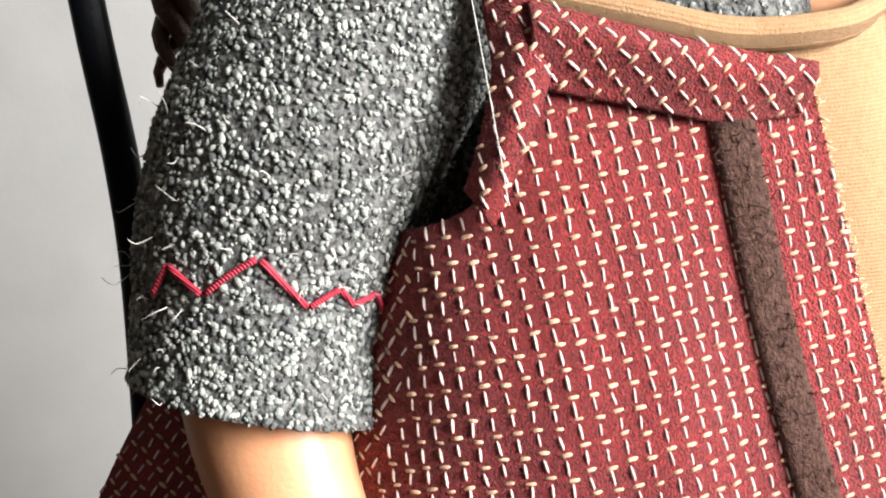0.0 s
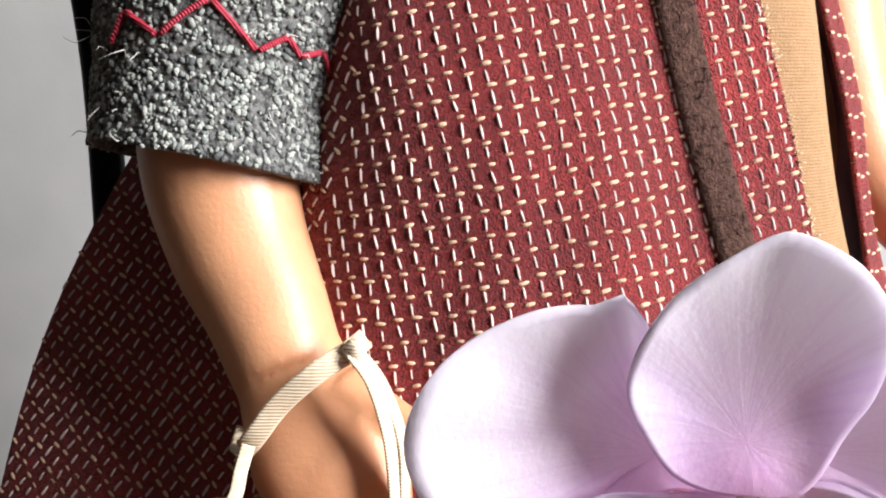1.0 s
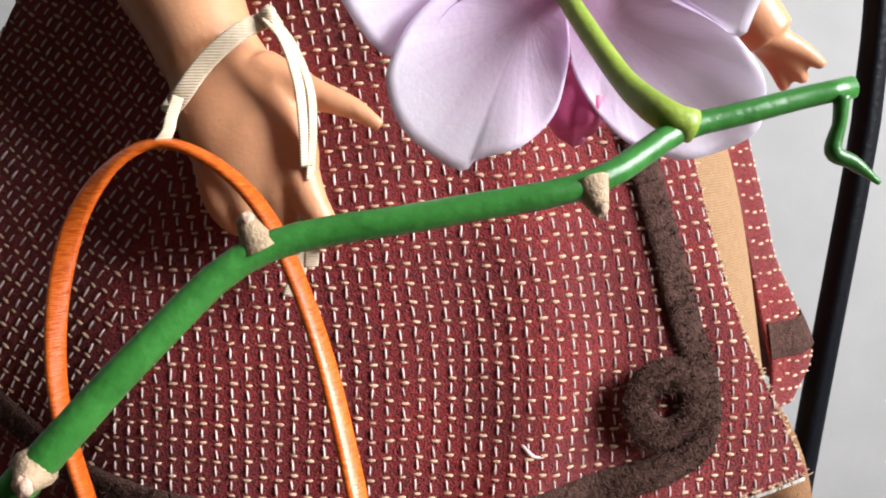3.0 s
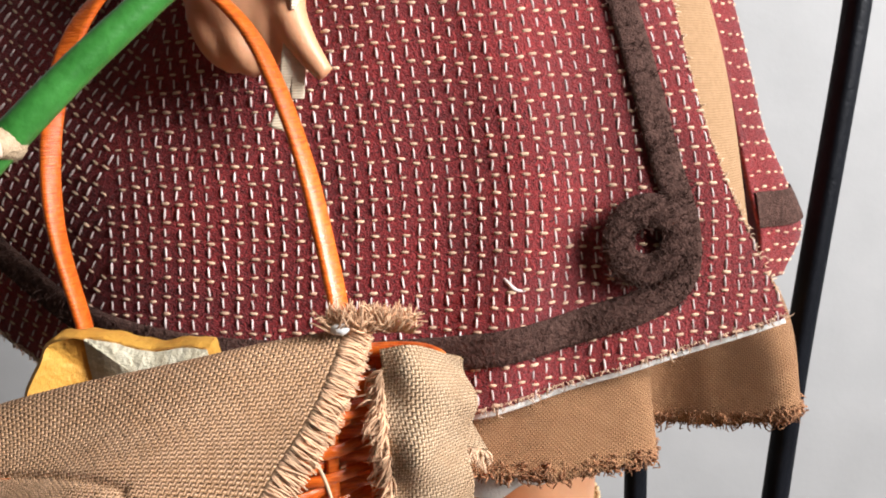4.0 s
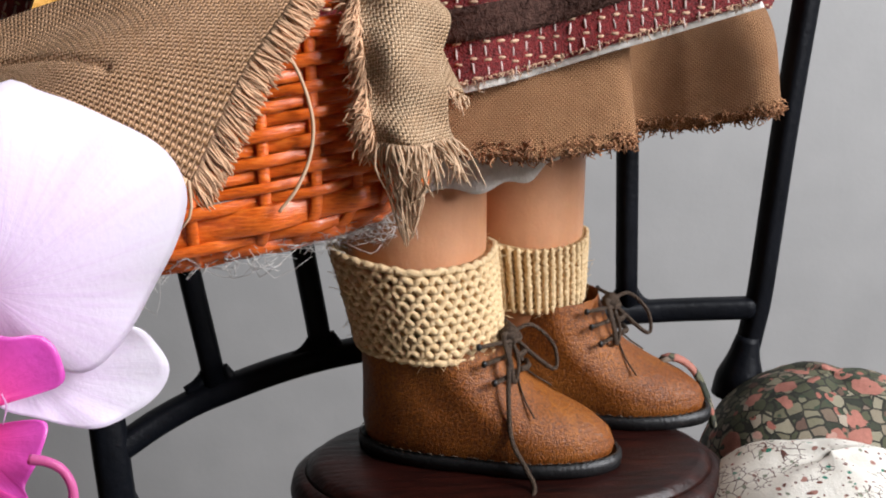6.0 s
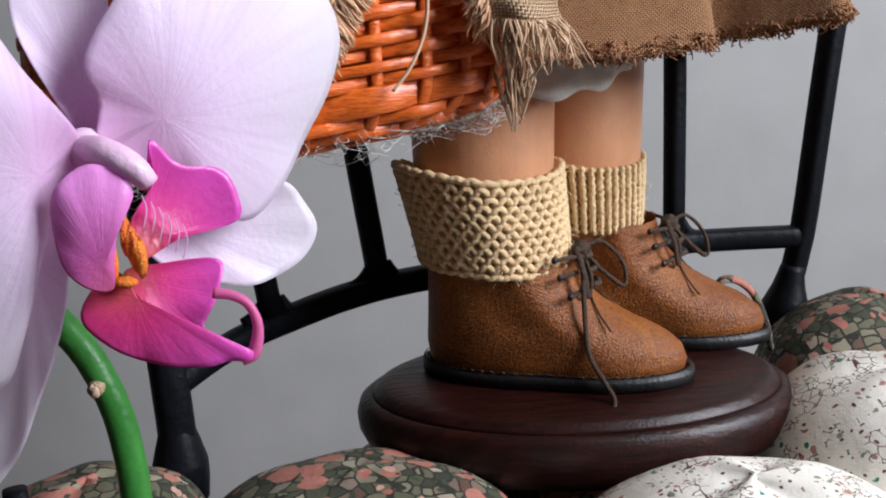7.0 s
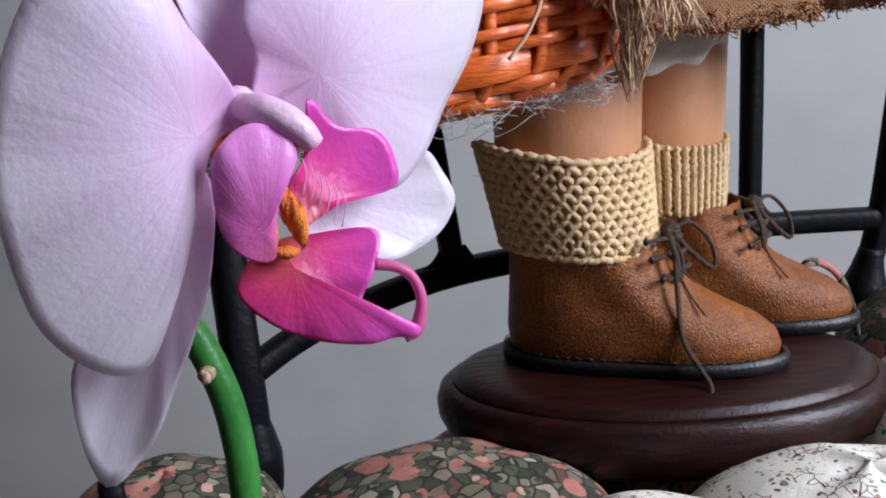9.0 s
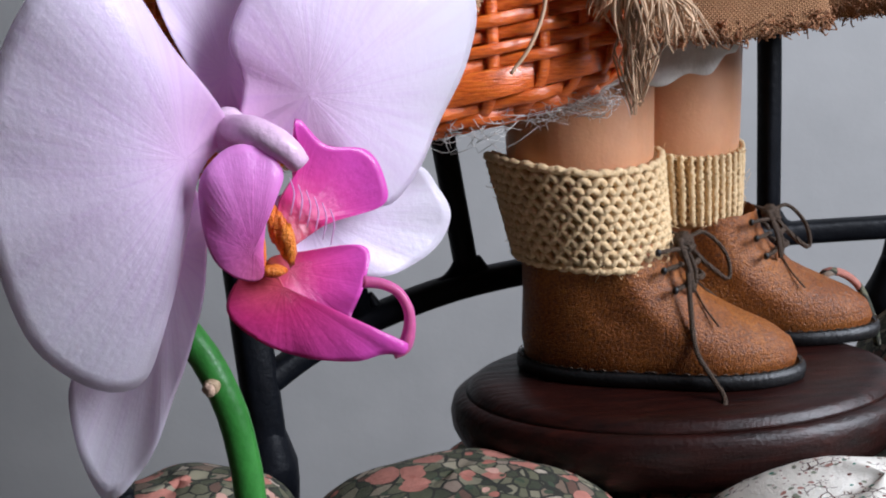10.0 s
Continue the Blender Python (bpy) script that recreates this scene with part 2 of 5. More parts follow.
PRINT_PALE = floral("pale_floral_cotton", (0.74, 0.71, 0.63), (0.82, 0.79, 0.72),
                    [((0.50, 0.25, 0.20), 0.22, 0.45, 1.6), ((0.03, 0.27, 0.18), 0.20, 0.22, 1.5), ((0.20, 0.07, 0.05), 0.20, 0.5, 2.1), ((0.30, 0.33, 0.24), 0.24, 0.25, 1.8), ((0.26, 0.10, 0.08), 0.17, 0.45, 2.6)], 170, 330)
PRINT_ROSE = floral("rose_floral_cotton", (0.12, 0.10, 0.07), (0.20, 0.16, 0.11),
                    [((0.50, 0.20, 0.15), 0.42, 0.5, 0.85), ((0.66, 0.38, 0.30), 0.2, 0.5, 0.85), ((0.42, 0.15, 0.11), 0.3, 0.35, 1.6), ((0.05, 0.07, 0.04), 0.28, 0.4, 2.2)], 120, 0, True)


def petal_mat(name, centre, mid, rim, vein, gloss=0.35, thin=0.5):
    """Petal skin: UV.y runs from the root to the rim, UV.x round it."""
    m = Mat(name, gloss)
    sp = m.n("SeparateXYZ")
    m.link(m.co.outputs["UV"], sp.inputs[0])
    r = m.ramp(sp.outputs[1], [(0.0, centre), (0.35, mid), (0.85, rim), (1.0, rim)])
    comb = m.n("CombineXYZ")
    m.link(m.math('MULTIPLY', sp.outputs[0], 60.0), comb.inputs[0])
    m.link(m.math('MULTIPLY', sp.outputs[1], 2.2), comb.inputs[1])
    nz = m.noise(1.0, 3, comb.outputs[0])
    fac = m.math('MULTIPLY', m.ramp(nz, [(0.48, (0, 0, 0)), (0.62, (1, 1, 1))]), m.math('SUBTRACT', 0.85, m.math('MULTIPLY', sp.outputs[1], 0.75)))
    m.colour(m.mix(m.math('MULTIPLY', fac, 0.26), r, vein))
    m.bump(nz, 0.00008).bump(m.noise(900, 3), 0.00011)
    m.set(Sheen_Weight=0.05)
    tr = m.n("BsdfTranslucent")
    m.link(m.b.inputs["Base Color"].links[0].from_socket, tr.inputs[0])
    mx = m.n("MixShader", Fac=thin)
    m.link(m.b.outputs[0], mx.inputs[1])
    m.link(tr.outputs[0], mx.inputs[2])
    m.link(mx.outputs[0], m.t.nodes["Material Output"].inputs[0])
    return m.m


PETAL = petal_mat("pale_lilac_petal", (0.84, 0.52, 0.80), (0.93, 0.80, 0.97), (0.95, 0.91, 0.99), (0.70, 0.40, 0.80))
LIPM = petal_mat("magenta_lip", (0.62, 0.13, 0.05), (0.72, 0.05, 0.25), (0.80, 0.11, 0.58), (0.45, 0.012, 0.12), 0.3, 0.35)
LIPL = petal_mat("violet_pink_lip", (0.74, 0.16, 0.36), (0.80, 0.20, 0.62), (0.84, 0.34, 0.78), (0.62, 0.06, 0.42), 0.3, 0.35)
COLUMN = plain("pale_pink_column", (0.68, 0.42, 0.62), (0.78, 0.56, 0.72), 200, 0.35, bump=0.0002).m
CALLUS = plain("orange_callus", (0.62, 0.07, 0.006), (0.85, 0.28, 0.015), 700, 0.4, bump=0.0004).m
STEM_G = plain("green_stem", (0.02, 0.12, 0.016), (0.05, 0.23, 0.04), 120, 0.35, bump=0.0002).m
PEDICEL = plain("yellow_green_pedicel", (0.20, 0.32, 0.025), (0.34, 0.44, 0.07), 150, 0.4, bump=0.0002).m
NODE = plain("dry_node_scale", (0.32, 0.22, 0.12), (0.5, 0.37, 0.24), 350, 0.7, bump=0.0004).m
SCAR = plain("pale_scar", (0.48, 0.30, 0.20), (0.68, 0.50, 0.38), 300, 0.75, bump=0.0004).m
LINT = plain("grey_lint", (0.5, 0.48, 0.45), (0.7, 0.68, 0.64), 500, 0.9).m

# ---- mesh helpers; all lengths below are in centimetres ----
CM = 0.01


def crom(pts, n, closed=False):
    """n points along a smooth curve through the given ones."""
    p = np.array(pts, float)
    k = len(p)
    if closed:
        s = np.linspace(0, k, n, endpoint=False)
    else:
        s = np.linspace(0, k - 1, n)
    i = np.floor(s).astype(int)
    if not closed:
        i = np.minimum(i, k - 2)
    f = (s - i)[:, None]
    if closed:
        g = lambda j: p[j % k]
    else:
        q = np.vstack([2 * p[0] - p[1], p, 2 * p[-1] - p[-2]])
        g = lambda j: q[np.clip(j + 1, 0, k + 1)]
    a, b, c, d = g(i - 1), g(i), g(i + 1), g(i + 2)
    return 0.5 * (2 * b + (c - a) * f + (2 * a - 5 * b + 4 * c - d) * f ** 2 + (3 * b - a - 3 * c + d) * f ** 3)


def spread(pts, n, closed=False):
    """The same, evenly spaced by length."""
    p = crom(pts, n * 4, closed)
    if closed:
        p = np.vstack([p, p[:1]])
    d = np.r_[0, np.cumsum(np.linalg.norm(np.diff(p, axis=0), axis=1))]
    s = np.linspace(0, d[-1], n + 1)[:-1] if closed else np.linspace(0, d[-1], n)
    return np.stack([np.interp(s, d, p[:, j]) for j in range(p.shape[1])], 1)


class Geo:
    """Gathers pieces of one mesh."""

    def __init__(self):
        self.v, self.f, self.uv, self.mi, self.k = [], [], [], [], 0

    def add(self, v, f, uv=None, mi=0):
        v = np.asarray(v, float)
        self.v.append(v)
        self.uv.append(np.zeros((len(v), 2)) if uv is None else np.asarray(uv, float))
        self.f += [tuple(int(j) + self.k for j in q) for q in f]
        self.mi += [mi] * len(f)
        self.k += len(v)
        return self

    def mesh(self, name, mats, smooth=True):
        me = bpy.data.meshes.new(name)
        v, uv = np.vstack(self.v) * CM, np.vstack(self.uv)
        me.from_pydata(v.tolist(), [], self.f)
        lay = me.uv_layers.new(name="UVMap")
        idx = np.zeros(len(me.loops), dtype=np.int32)
        me.loops.foreach_get("vertex_index", idx)
        lay.data.foreach_set("uv", uv[idx].astype(np.float32).ravel())
        for mt in (mats if isinstance(mats, (list, tuple)) else [mats]):
            me.materials.append(mt)
        me.polygons.foreach_set("material_index", self.mi)
        me.polygons.foreach_set("use_smooth", [smooth] * len(self.f))
        me.update()
        return me


def thing(name, at, label, category, group="", kind=""):
    """An Empty at a thing's base, to carry its parts."""
    ob = new(name)
    ob.empty_display_size = 0.01
    ob.location = Vector(at) * CM
    return tagged(ob, label, category, group, kind)


def part(name, geo, mat, parent, label="", smooth=True, kind=""):
    ob = new(name, geo.mesh(name, mat, smooth))
    if parent is not None:
        ob.parent = parent
        ob.matrix_parent_inverse = Matrix.Translation(-parent.location) if parent.type == 'EMPTY' else Matrix()
    return tagged(ob, label, kind=kind)


def solo(name, geo, mat, label, category, smooth=True, kind="", group=""):
    return tagged(new(name, geo.mesh(name, mat, smooth)), label, category, group, kind)


def unit(a):
    a = np.asarray(a, float)
    return a / np.maximum(np.linalg.norm(a, axis=-1, keepdims=True), 1e-9)


def frames_of(p, up=None):
    """Side and up vectors along a path."""
    t = unit(np.gradient(p, axis=0))
    if up is not None:
        s = unit(np.cross(t, np.asarray(up, float)))
        return s, np.cross(s, t)
    ref = np.array([0, 0, 1.0]) if abs(t[0][2]) < 0.9 else np.array([1.0, 0, 0])
    u = [unit(np.cross(np.cross(t[0], ref), t[0]))]
    for k in t[1:]:
        w = u[-1] - k * (u[-1] @ k)
        u.append(unit(w))
    u = np.array(u)
    return np.cross(t, u), u


def tube(geo, pts, rad, n=12, seg=40, flat=1.0, up=None, mi=0, smooth_path=True, power=2.0, closed=False):
    """A round or flattened tube along a curve; rad is a number or a list of radii along it."""
    p = spread(pts, seg) if smooth_path else np.array(pts, float)
    r = np.interp(np.linspace(0, 1, len(p)), np.linspace(0, 1, len(np.atleast_1d(rad))), np.atleast_1d(rad))
    s, u = frames_of(p, up)
    a = np.linspace(0, 2 * np.pi, n, endpoint=False)
    ca, sa = np.cos(a), np.sin(a)
    ca, sa = np.sign(ca) * np.abs(ca) ** (2 / power), np.sign(sa) * np.abs(sa) ** (2 / power)
    ring = p[:, None] + r[:, None, None] * (ca[None, :, None] * s[:, None] + flat * sa[None, :, None] * u[:, None])
    m = len(p)
    v = np.vstack([ring.reshape(-1, 3), p[:1], p[-1:]])
    f = [(i * n + j, i * n + (j + 1) % n, (i + 1) * n + (j + 1) % n, (i + 1) * n + j) for i in range(m - 1) for j in range(n)]
    f += [(m * n, (j + 1) % n, j) for j in range(n)] + [(m * n + 1, (m - 1) * n + j, (m - 1) * n + (j + 1) % n) for j in range(n)]
    length = np.r_[0, np.cumsum(np.linalg.norm(np.diff(p, axis=0), axis=1))]
    uv = np.vstack([np.stack([np.repeat(length, n), np.tile(a, m) * r.mean()], 1), [[0, 0], [0, 0]]])
    return geo.add(v, f, uv, mi)


def grid_faces(nv, nu, k=0, flip=False, wrap=False):
    out = []
    for i in range(nv - 1):
        for j in range(nu if wrap else nu - 1):
            q = (k + i * nu + j, k + i * nu + (j + 1) % nu, k + (i + 1) * nu + (j + 1) % nu, k + (i + 1) * nu + j)
            out.append(q[::-1] if flip else q)
    return out


def normals_of(P):
    return unit(np.cross(np.gradient(P, axis=1), np.gradient(P, axis=0)))


def net(rows, nv, nu):
    """A smooth surface through a net of control points: an array nv x nu x 3."""
    a = np.stack([crom(r, nu) for r in rows])
    return np.stack([crom(a[:, j], nv) for j in range(nu)], 1)


def sheet(geo, P, thick=0.08, uvscale=1.0, mi=0):
    """A cloth of some thickness on a surface; the UVs are lengths along it in cm."""
    nv, nu = P.shape[:2]
    N = normals_of(P)
    lu = np.cumsum(np.r_[0, np.linalg.norm(np.diff(P[nv // 2], axis=0), axis=1)])
    lv = np.cumsum(np.r_[0, np.linalg.norm(np.diff(P[:, nu // 2], axis=0), axis=1)])
    uv = np.stack(np.meshgrid(lu, lv), -1).reshape(-1, 2) * uvscale
    v = np.vstack([P.reshape(-1, 3), (P - N * thick).reshape(-1, 3)])
    k = nv * nu
    f = grid_faces(nv, nu) + grid_faces(nv, nu, k, True)
    rim = [i for i in range(nu)] + [i * nu + nu - 1 for i in range(1, nv)] + [(nv - 1) * nu + i for i in range(nu - 2, -1, -1)] + [i * nu for i in range(nv - 2, 0, -1)]
    for a, b in zip(rim, rim[1:] + rim[:1]):
        f.append((b, a, a + k, b + k))
    return geo.add(v, f, np.vstack([uv, uv]), mi)


def sample(P, v, u):
    """A point and its frame on a surface, by fractions 0..1."""
    nv, nu = P.shape[:2]
    x, y = np.clip(u, 0, 1) * (nu - 1), np.clip(v, 0, 1) * (nv - 1)
    i, j = min(int(y), nv - 2), min(int(x), nu - 2)
    fy, fx = y - i, x - j
    a, b, c, d = P[i, j], P[i, j + 1], P[i + 1, j], P[i + 1, j + 1]
    p = (a * (1 - fx) + b * fx) * (1 - fy) + (c * (1 - fx) + d * fx) * fy
    du, dv = unit(b - a), unit(c - a)
    n = unit(np.cross(dv, du))
    return p, du, unit(np.cross(du, n)), n


def dash(geo, p, along, n, length, width, height):
    """One stitch: a short raised yarn, lower at its ends."""
    side = np.cross(n, along)
    v = []
    for s, w, h in ((-0.5, 0.55, -0.3), (-0.25, 1, 0.9), (0.25, 1, 0.9), (0.5, 0.55, -0.3)):
        c = p + along * length * s
        v += [c - side * width * 0.5 * w - n * height * 0.4, c - side * width * 0.22 * w + n * height * h, c + side * width * 0.22 * w + n * height * h, c + side * width * 0.5 * w - n * height * 0.4]
    f = [(i * 4 + j, i * 4 + j + 1, i * 4 + j + 5, i * 4 + j + 4) for i in range(3) for j in range(3)] + [(0, 3, 2, 1), (12, 13, 14, 15)]
    geo.add(v, f)


def stitches(P, rng, u0=0.0, u1=1.0, turn=0.0, ref=0.6, lean=0.0, px=0.375, pz=0.46):
    """Columns in which white upright and tan lying stitches take turns, on a lattice laid flat over a surface."""
    nv, nu = P.shape[:2]
    us, vs = np.linspace(0, 1, nu), np.linspace(0, 1, nv)
    x, z = P[..., 0], P[..., 2]
    W = z - x * lean * np.clip((z - 20) / 10, 0.12, 1)
    W = np.maximum.accumulate(W[::-1], axis=0)[::-1]
    top, low, step = W.max(), W.min(), 0.06
    levels = np.arange(top, low, -step)
    V = np.stack([np.interp(-levels, -W[:, j], vs) for j in range(nu)], 1)
    ok = np.stack([(levels < W[0, j]) & (levels > W[-1, j]) for j in range(nu)], 1)
    y = np.clip(V * (nv - 1), 0, nv - 1.001)
    k = y.astype(int)
    f, cols = (y - k)[..., None], np.arange(nu)[None, :]
    C = P[k, cols] * (1 - f) + P[k + 1, cols] * f
    S = np.concatenate([np.zeros((len(levels), 1)), np.cumsum(np.linalg.norm(np.diff(C, axis=1), axis=2), axis=1)], 1)
    S -= S[:, int(ref * (nu - 1))][:, None]
    white, tan = Geo(), Geo()
    ct, st_ = math.cos(turn), math.sin(turn)
    na, nb = int(40 / px), int(40 / pz)
    mid = (top + low) / 2
    for a in range(-na, na):
        for b in range(-2 * nb, 2 * nb):
            q, r = a * px, b * pz / 2 + 0.07 * (a % 2) + 0.03 * math.sin(a * 1.7)
            s, w = q * ct - r * st_, mid + q * st_ + r * ct
            i = int(round((top - w) / step))
            if not 0 <= i < len(levels) or not S[i, 0] < s < S[i, -1]:
                continue
            u = float(np.interp(s, S[i], us))
            if not u0 <= u <= u1 or not ok[i, int(round(u * (nu - 1)))]:
                continue
            p, du, dv, n = sample(P, float(np.interp(u, us, V[i])), u)
            j = min(int(u * (nu - 1)), nu - 2)
            along = C[i, j + 1] - C[i, j]
            along = unit(along - n * (along @ n))
            down = np.cross(along, n)
            down = down if down[2] < 0 else -down
            t = turn + rng.normal(0, 0.07)
            across, upright = along * math.cos(t) - down * math.sin(t), down * math.cos(t) + along * math.sin(t)
            p = p + rng.normal(0, 0.008, 3)
            if b % 2:
                dash(tan, p + across * 0.03, across, n, px * rng.uniform(0.54, 0.68), 0.088, 0.036)
            else:
                dash(white, p, upright, n, pz * rng.uniform(0.58, 0.72), 0.062, 0.036)
    return white, tan


def petal(geo, outline, root, cup=0.3, ripple=0.05, seed=1, thick=0.035, n=72, rings=14, mi=0, normal=None):
    """A petal spread from its root to a smooth outline, cupped and softly waved."""
    rim = spread(outline, n, True)
    root = np.array(root, float)
    mid = rim.mean(0)
    nrm = unit(np.cross(rim - mid, np.roll(rim, -1, 0) - mid).mean(0)) if normal is None else unit(normal)
    if nrm[1] > 0:
        nrm = -nrm
    rng = np.random.default_rng(seed)
    ph = rng.uniform(0, 6, 4)
    a = np.linspace(0, 2 * np.pi, n, endpoint=False)
    out, uv = [], []
    core = root * 0.6 + mid * 0.4
    dist = np.linalg.norm(rim - root, axis=1)
    for k in range(rings + 1):
        s = k / rings
        base = core * (1 - s) + rim * s
        lift = cup * (1 - s * s) + ripple * s ** 3 * (np.sin(3 * a + ph[0]) + 0.6 * np.sin(5 * a + ph[1]) + 0.4 * np.sin(9 * a + ph[2]))
        away = np.linalg.norm(base - root, axis=1)
        out.append(base - nrm * (lift * (1 - np.exp(-(away / 0.9) ** 2)))[:, None])
        uv.append(np.stack([a / (2 * np.pi), np.clip(away / dist.max(), 0, 1)], 1))
    top = np.vstack(out)
    under = top - nrm * thick
    uv = np.vstack(uv + uv)
    k = len(top)
    f = grid_faces(rings + 1, n, 0, False, True) + grid_faces(rings + 1, n, k, True, True)
    f += [(rings * n + j, rings * n + (j + 1) % n, k + rings * n + (j + 1) % n, k + rings * n + j) for j in range(n)]
    return geo.add(np.vstack([top, under]), f, uv, mi)


def blob(geo, c, r, nu=20, nv=12, wob=0.0, seed=0, mi=0, rot=0.0, power=2.0):
    """A rounded, slightly uneven lump."""
    rng = np.random.default_rng(seed)
    ph = rng.uniform(0, 6, 6)
    v = []
    for i in range(nv + 1):
        th = np.pi * i / nv
        for j in range(nu):
            a = 2 * np.pi * j / nu
            d = np.array([math.sin(th) * math.cos(a), math.sin(th) * math.sin(a), math.cos(th)])
            d = np.sign(d) * np.abs(d) ** (2 / power)
            w = 1 + wob * (math.sin(3 * a + ph[0]) * math.sin(2 * th + ph[1]) + 0.6 * math.sin(5 * a + ph[2]) * math.sin(4 * th + ph[3]))
            q = d * w * np.array(r)
            v.append([q[0] * math.cos(rot) - q[1] * math.sin(rot) + c[0], q[0] * math.sin(rot) + q[1] * math.cos(rot) + c[1], q[2] + c[2]])
    return geo.add(v, [t[::-1] for t in grid_faces(nv + 1, nu, 0, False, True)], None, mi)


def box(geo, lo, hi, mi=0):
    x0, y0, z0 = lo
    x1, y1, z1 = hi
    v = [(x, y, z) for z in (z0, z1) for y in (y0, y1) for x in (x0, x1)]
    return geo.add(v, [(0, 2, 3, 1), (4, 5, 7, 6), (0, 1, 5, 4), (2, 6, 7, 3), (0, 4, 6, 2), (1, 3, 7, 5)], None, mi)


def strands(geo, starts, ends, rng, r=0.022, sag=0.15, seg=5, n=3):
    """Loose threads from start to end, each a little bent."""
    for a, b in zip(starts, ends):
        a, b = np.array(a, float), np.array(b, float)
        mid = (a + b) / 2 + rng.normal(0, sag, 3) * np.linalg.norm(b - a)
        p = crom([a, mid, b], seg)
        tube(geo, p, [r, r, r * 0.5], n, smooth_path=False)


# ---- the room ----
FZ = -50.0
# south and west walls, ceiling and floor: unseen, kept dim for less fill
room = [("floor", (-360, -460, FZ - 8), (125, 62, FZ), FLOOR, "brown wooden floor boards"),
        ("ceiling", (-360, -460, 200), (125, 62, 208), CEIL, "unseen grey ceiling, toned down to cut bounced light"),
        ("wall_north", (-360, 50, FZ), (125, 62, 200), WALL, "plain light grey painted wall behind the chair"),
        ("wall_south", (-360, -460, FZ), (125, -448, 200), DIM_WALL, "unseen wall, added dark to cut bounced light"),
        ("wall_west", (-372, -460, FZ), (-360, 62, 200), DIM_WALL, "unseen wall, added dark to cut bounced light")]
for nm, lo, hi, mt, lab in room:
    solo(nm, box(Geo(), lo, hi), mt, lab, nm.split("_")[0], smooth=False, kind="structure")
# east wall with its window opening
g = Geo()
for lo, hi in (((125, -460, FZ), (137, -93, 200)), ((125, -15, FZ), (137, 62, 200)), ((125, -93, FZ), (137, -15, 36)), ((125, -93, 130), (137, -15, 200))):
    box(g, lo, hi)
solo("wall_east", g, WALL, "light grey painted wall with a window", "wall", smooth=False, kind="structure")
win = thing("window_1", (131, -54, 36), "white window frame in the wall", "window", kind="structure")
g = Geo()
for lo, hi in (((127, -93, 36), (132, -88, 130)), ((127, -20, 36), (132, -15, 130)), ((127, -88, 36), (132, -20, 41)), ((127, -88, 125), (132, -20, 130))):
    box(g, lo, hi)
part("window_frame", g, WHITE, win, smooth=False)

# ---- chair ----
chair = thing("chair", (4, 5, FZ), "black wrought iron chair with a barred back", "chair")


def bar(name, pts, rad, seg=24, parent=None, power=3.0):
    return part(name, tube(Geo(), pts, rad, 16, seg, up=(0.5, -1, 0), power=power), IRON, parent or chair)


post = bar("post", [(-7.2, 5.6, -6), (-7.2, 5.6, 0), (-7.4, 5.9, 4), (-8.1, 8.0, 12), (-8.5, 10.0, 20), (-8.75, 11, 30), (-8.95, 11, 34), (-9.5, 11, 38), (-10.4, 11, 46)], [0.56, 0.56, 0.5, 0.44, 0.4], 60)
part("knob", tube(Geo(), [(-7.2, 5.6, -1.4), (-7.2, 5.6, -0.7), (-7.2, 5.6, 0.1), (-7.2, 5.6, 0.55), (-7.22, 5.62, 1.0)], [0.8, 0.86, 0.86, 0.7, 0.52], 20, 24), IRON, post)
post = bar("post", [(14.6, 12.0, -6), (14.8, 12.1, 2), (15.25, 12.1, 5), (15.95, 12.1, 12), (17.15, 12.1, 22), (17.4, 12.1, 25), (17.45, 12.1, 30), (16.6, 12, 46)], 0.42, 60)
part("knob", tube(Geo(), [(14.5, 12, 1.0), (14.65, 12, 2.0), (14.75, 12, 2.7), (14.85, 12, 3.4)], [0.95, 0.9, 0.6, 0.42], 16, 12), IRON, post)
bar("rail", [(-7.2, 5.6, 2.3), (-5.8, 6.6, 3.0), (-4.1, 7.3, 3.6), (-0.7, 8.0, 4.45), (4.5, 9.9, 4.6), (10.2, 11.7, 4.55), (15.1, 12.1, 4.5)], 0.42, 60)
bar("rail", [(-10.4, 11, 46), (-6, 10.6, 47.5), (0, 12, 48.5), (6, 12.4, 48.5), (12, 12.3, 47.5), (16.6, 12, 46)], 0.42, 50)
for x0, y0, z0, lean in ((-4.2, 7.3, 3.6, -0.125), (-0.75, 8.0, 4.4, -0.11), (3.2, 9.5, 4.6, -0.06), (6.6, 10.6, 4.6, -0.04), (10.15, 11.7, 4.6, -0.012)):
    k = 43.5 - (0.8 if abs(x0) > 5 else 0)
    b = bar("bar", [(x0, y0, z0), (x0 + lean * 8, y0, z0 + 8), (x0 + lean * 13, y0 + 1.0, z0 + 20), (x0 + lean * 14, min(y0 + 3.2, 12.2), z0 + k)], 0.36, 30)
    g = Geo()
    for s in (-1, 1):
        tube(g, [(x0 + s * 0.95, y0 + s * 0.3, z0 + 0.12), (x0 + s * 0.5, y0 + s * 0.1, z0 + 0.35), (x0 + s * 0.28, y0, z0 + 0.9)], [0.2, 0.26, 0.12], 8, 8)
    part("fillet", g, IRON, b)
bar("arm_stub", [(-8.6, -3, -5.5), (-8.6, -3, 2), (-8.6, -3, 2.9), (-8.6, -3, 3.2), (-8.6, -3, 3.3)], [0.42, 0.42, 0.42, 0.4, 0.25], 30)
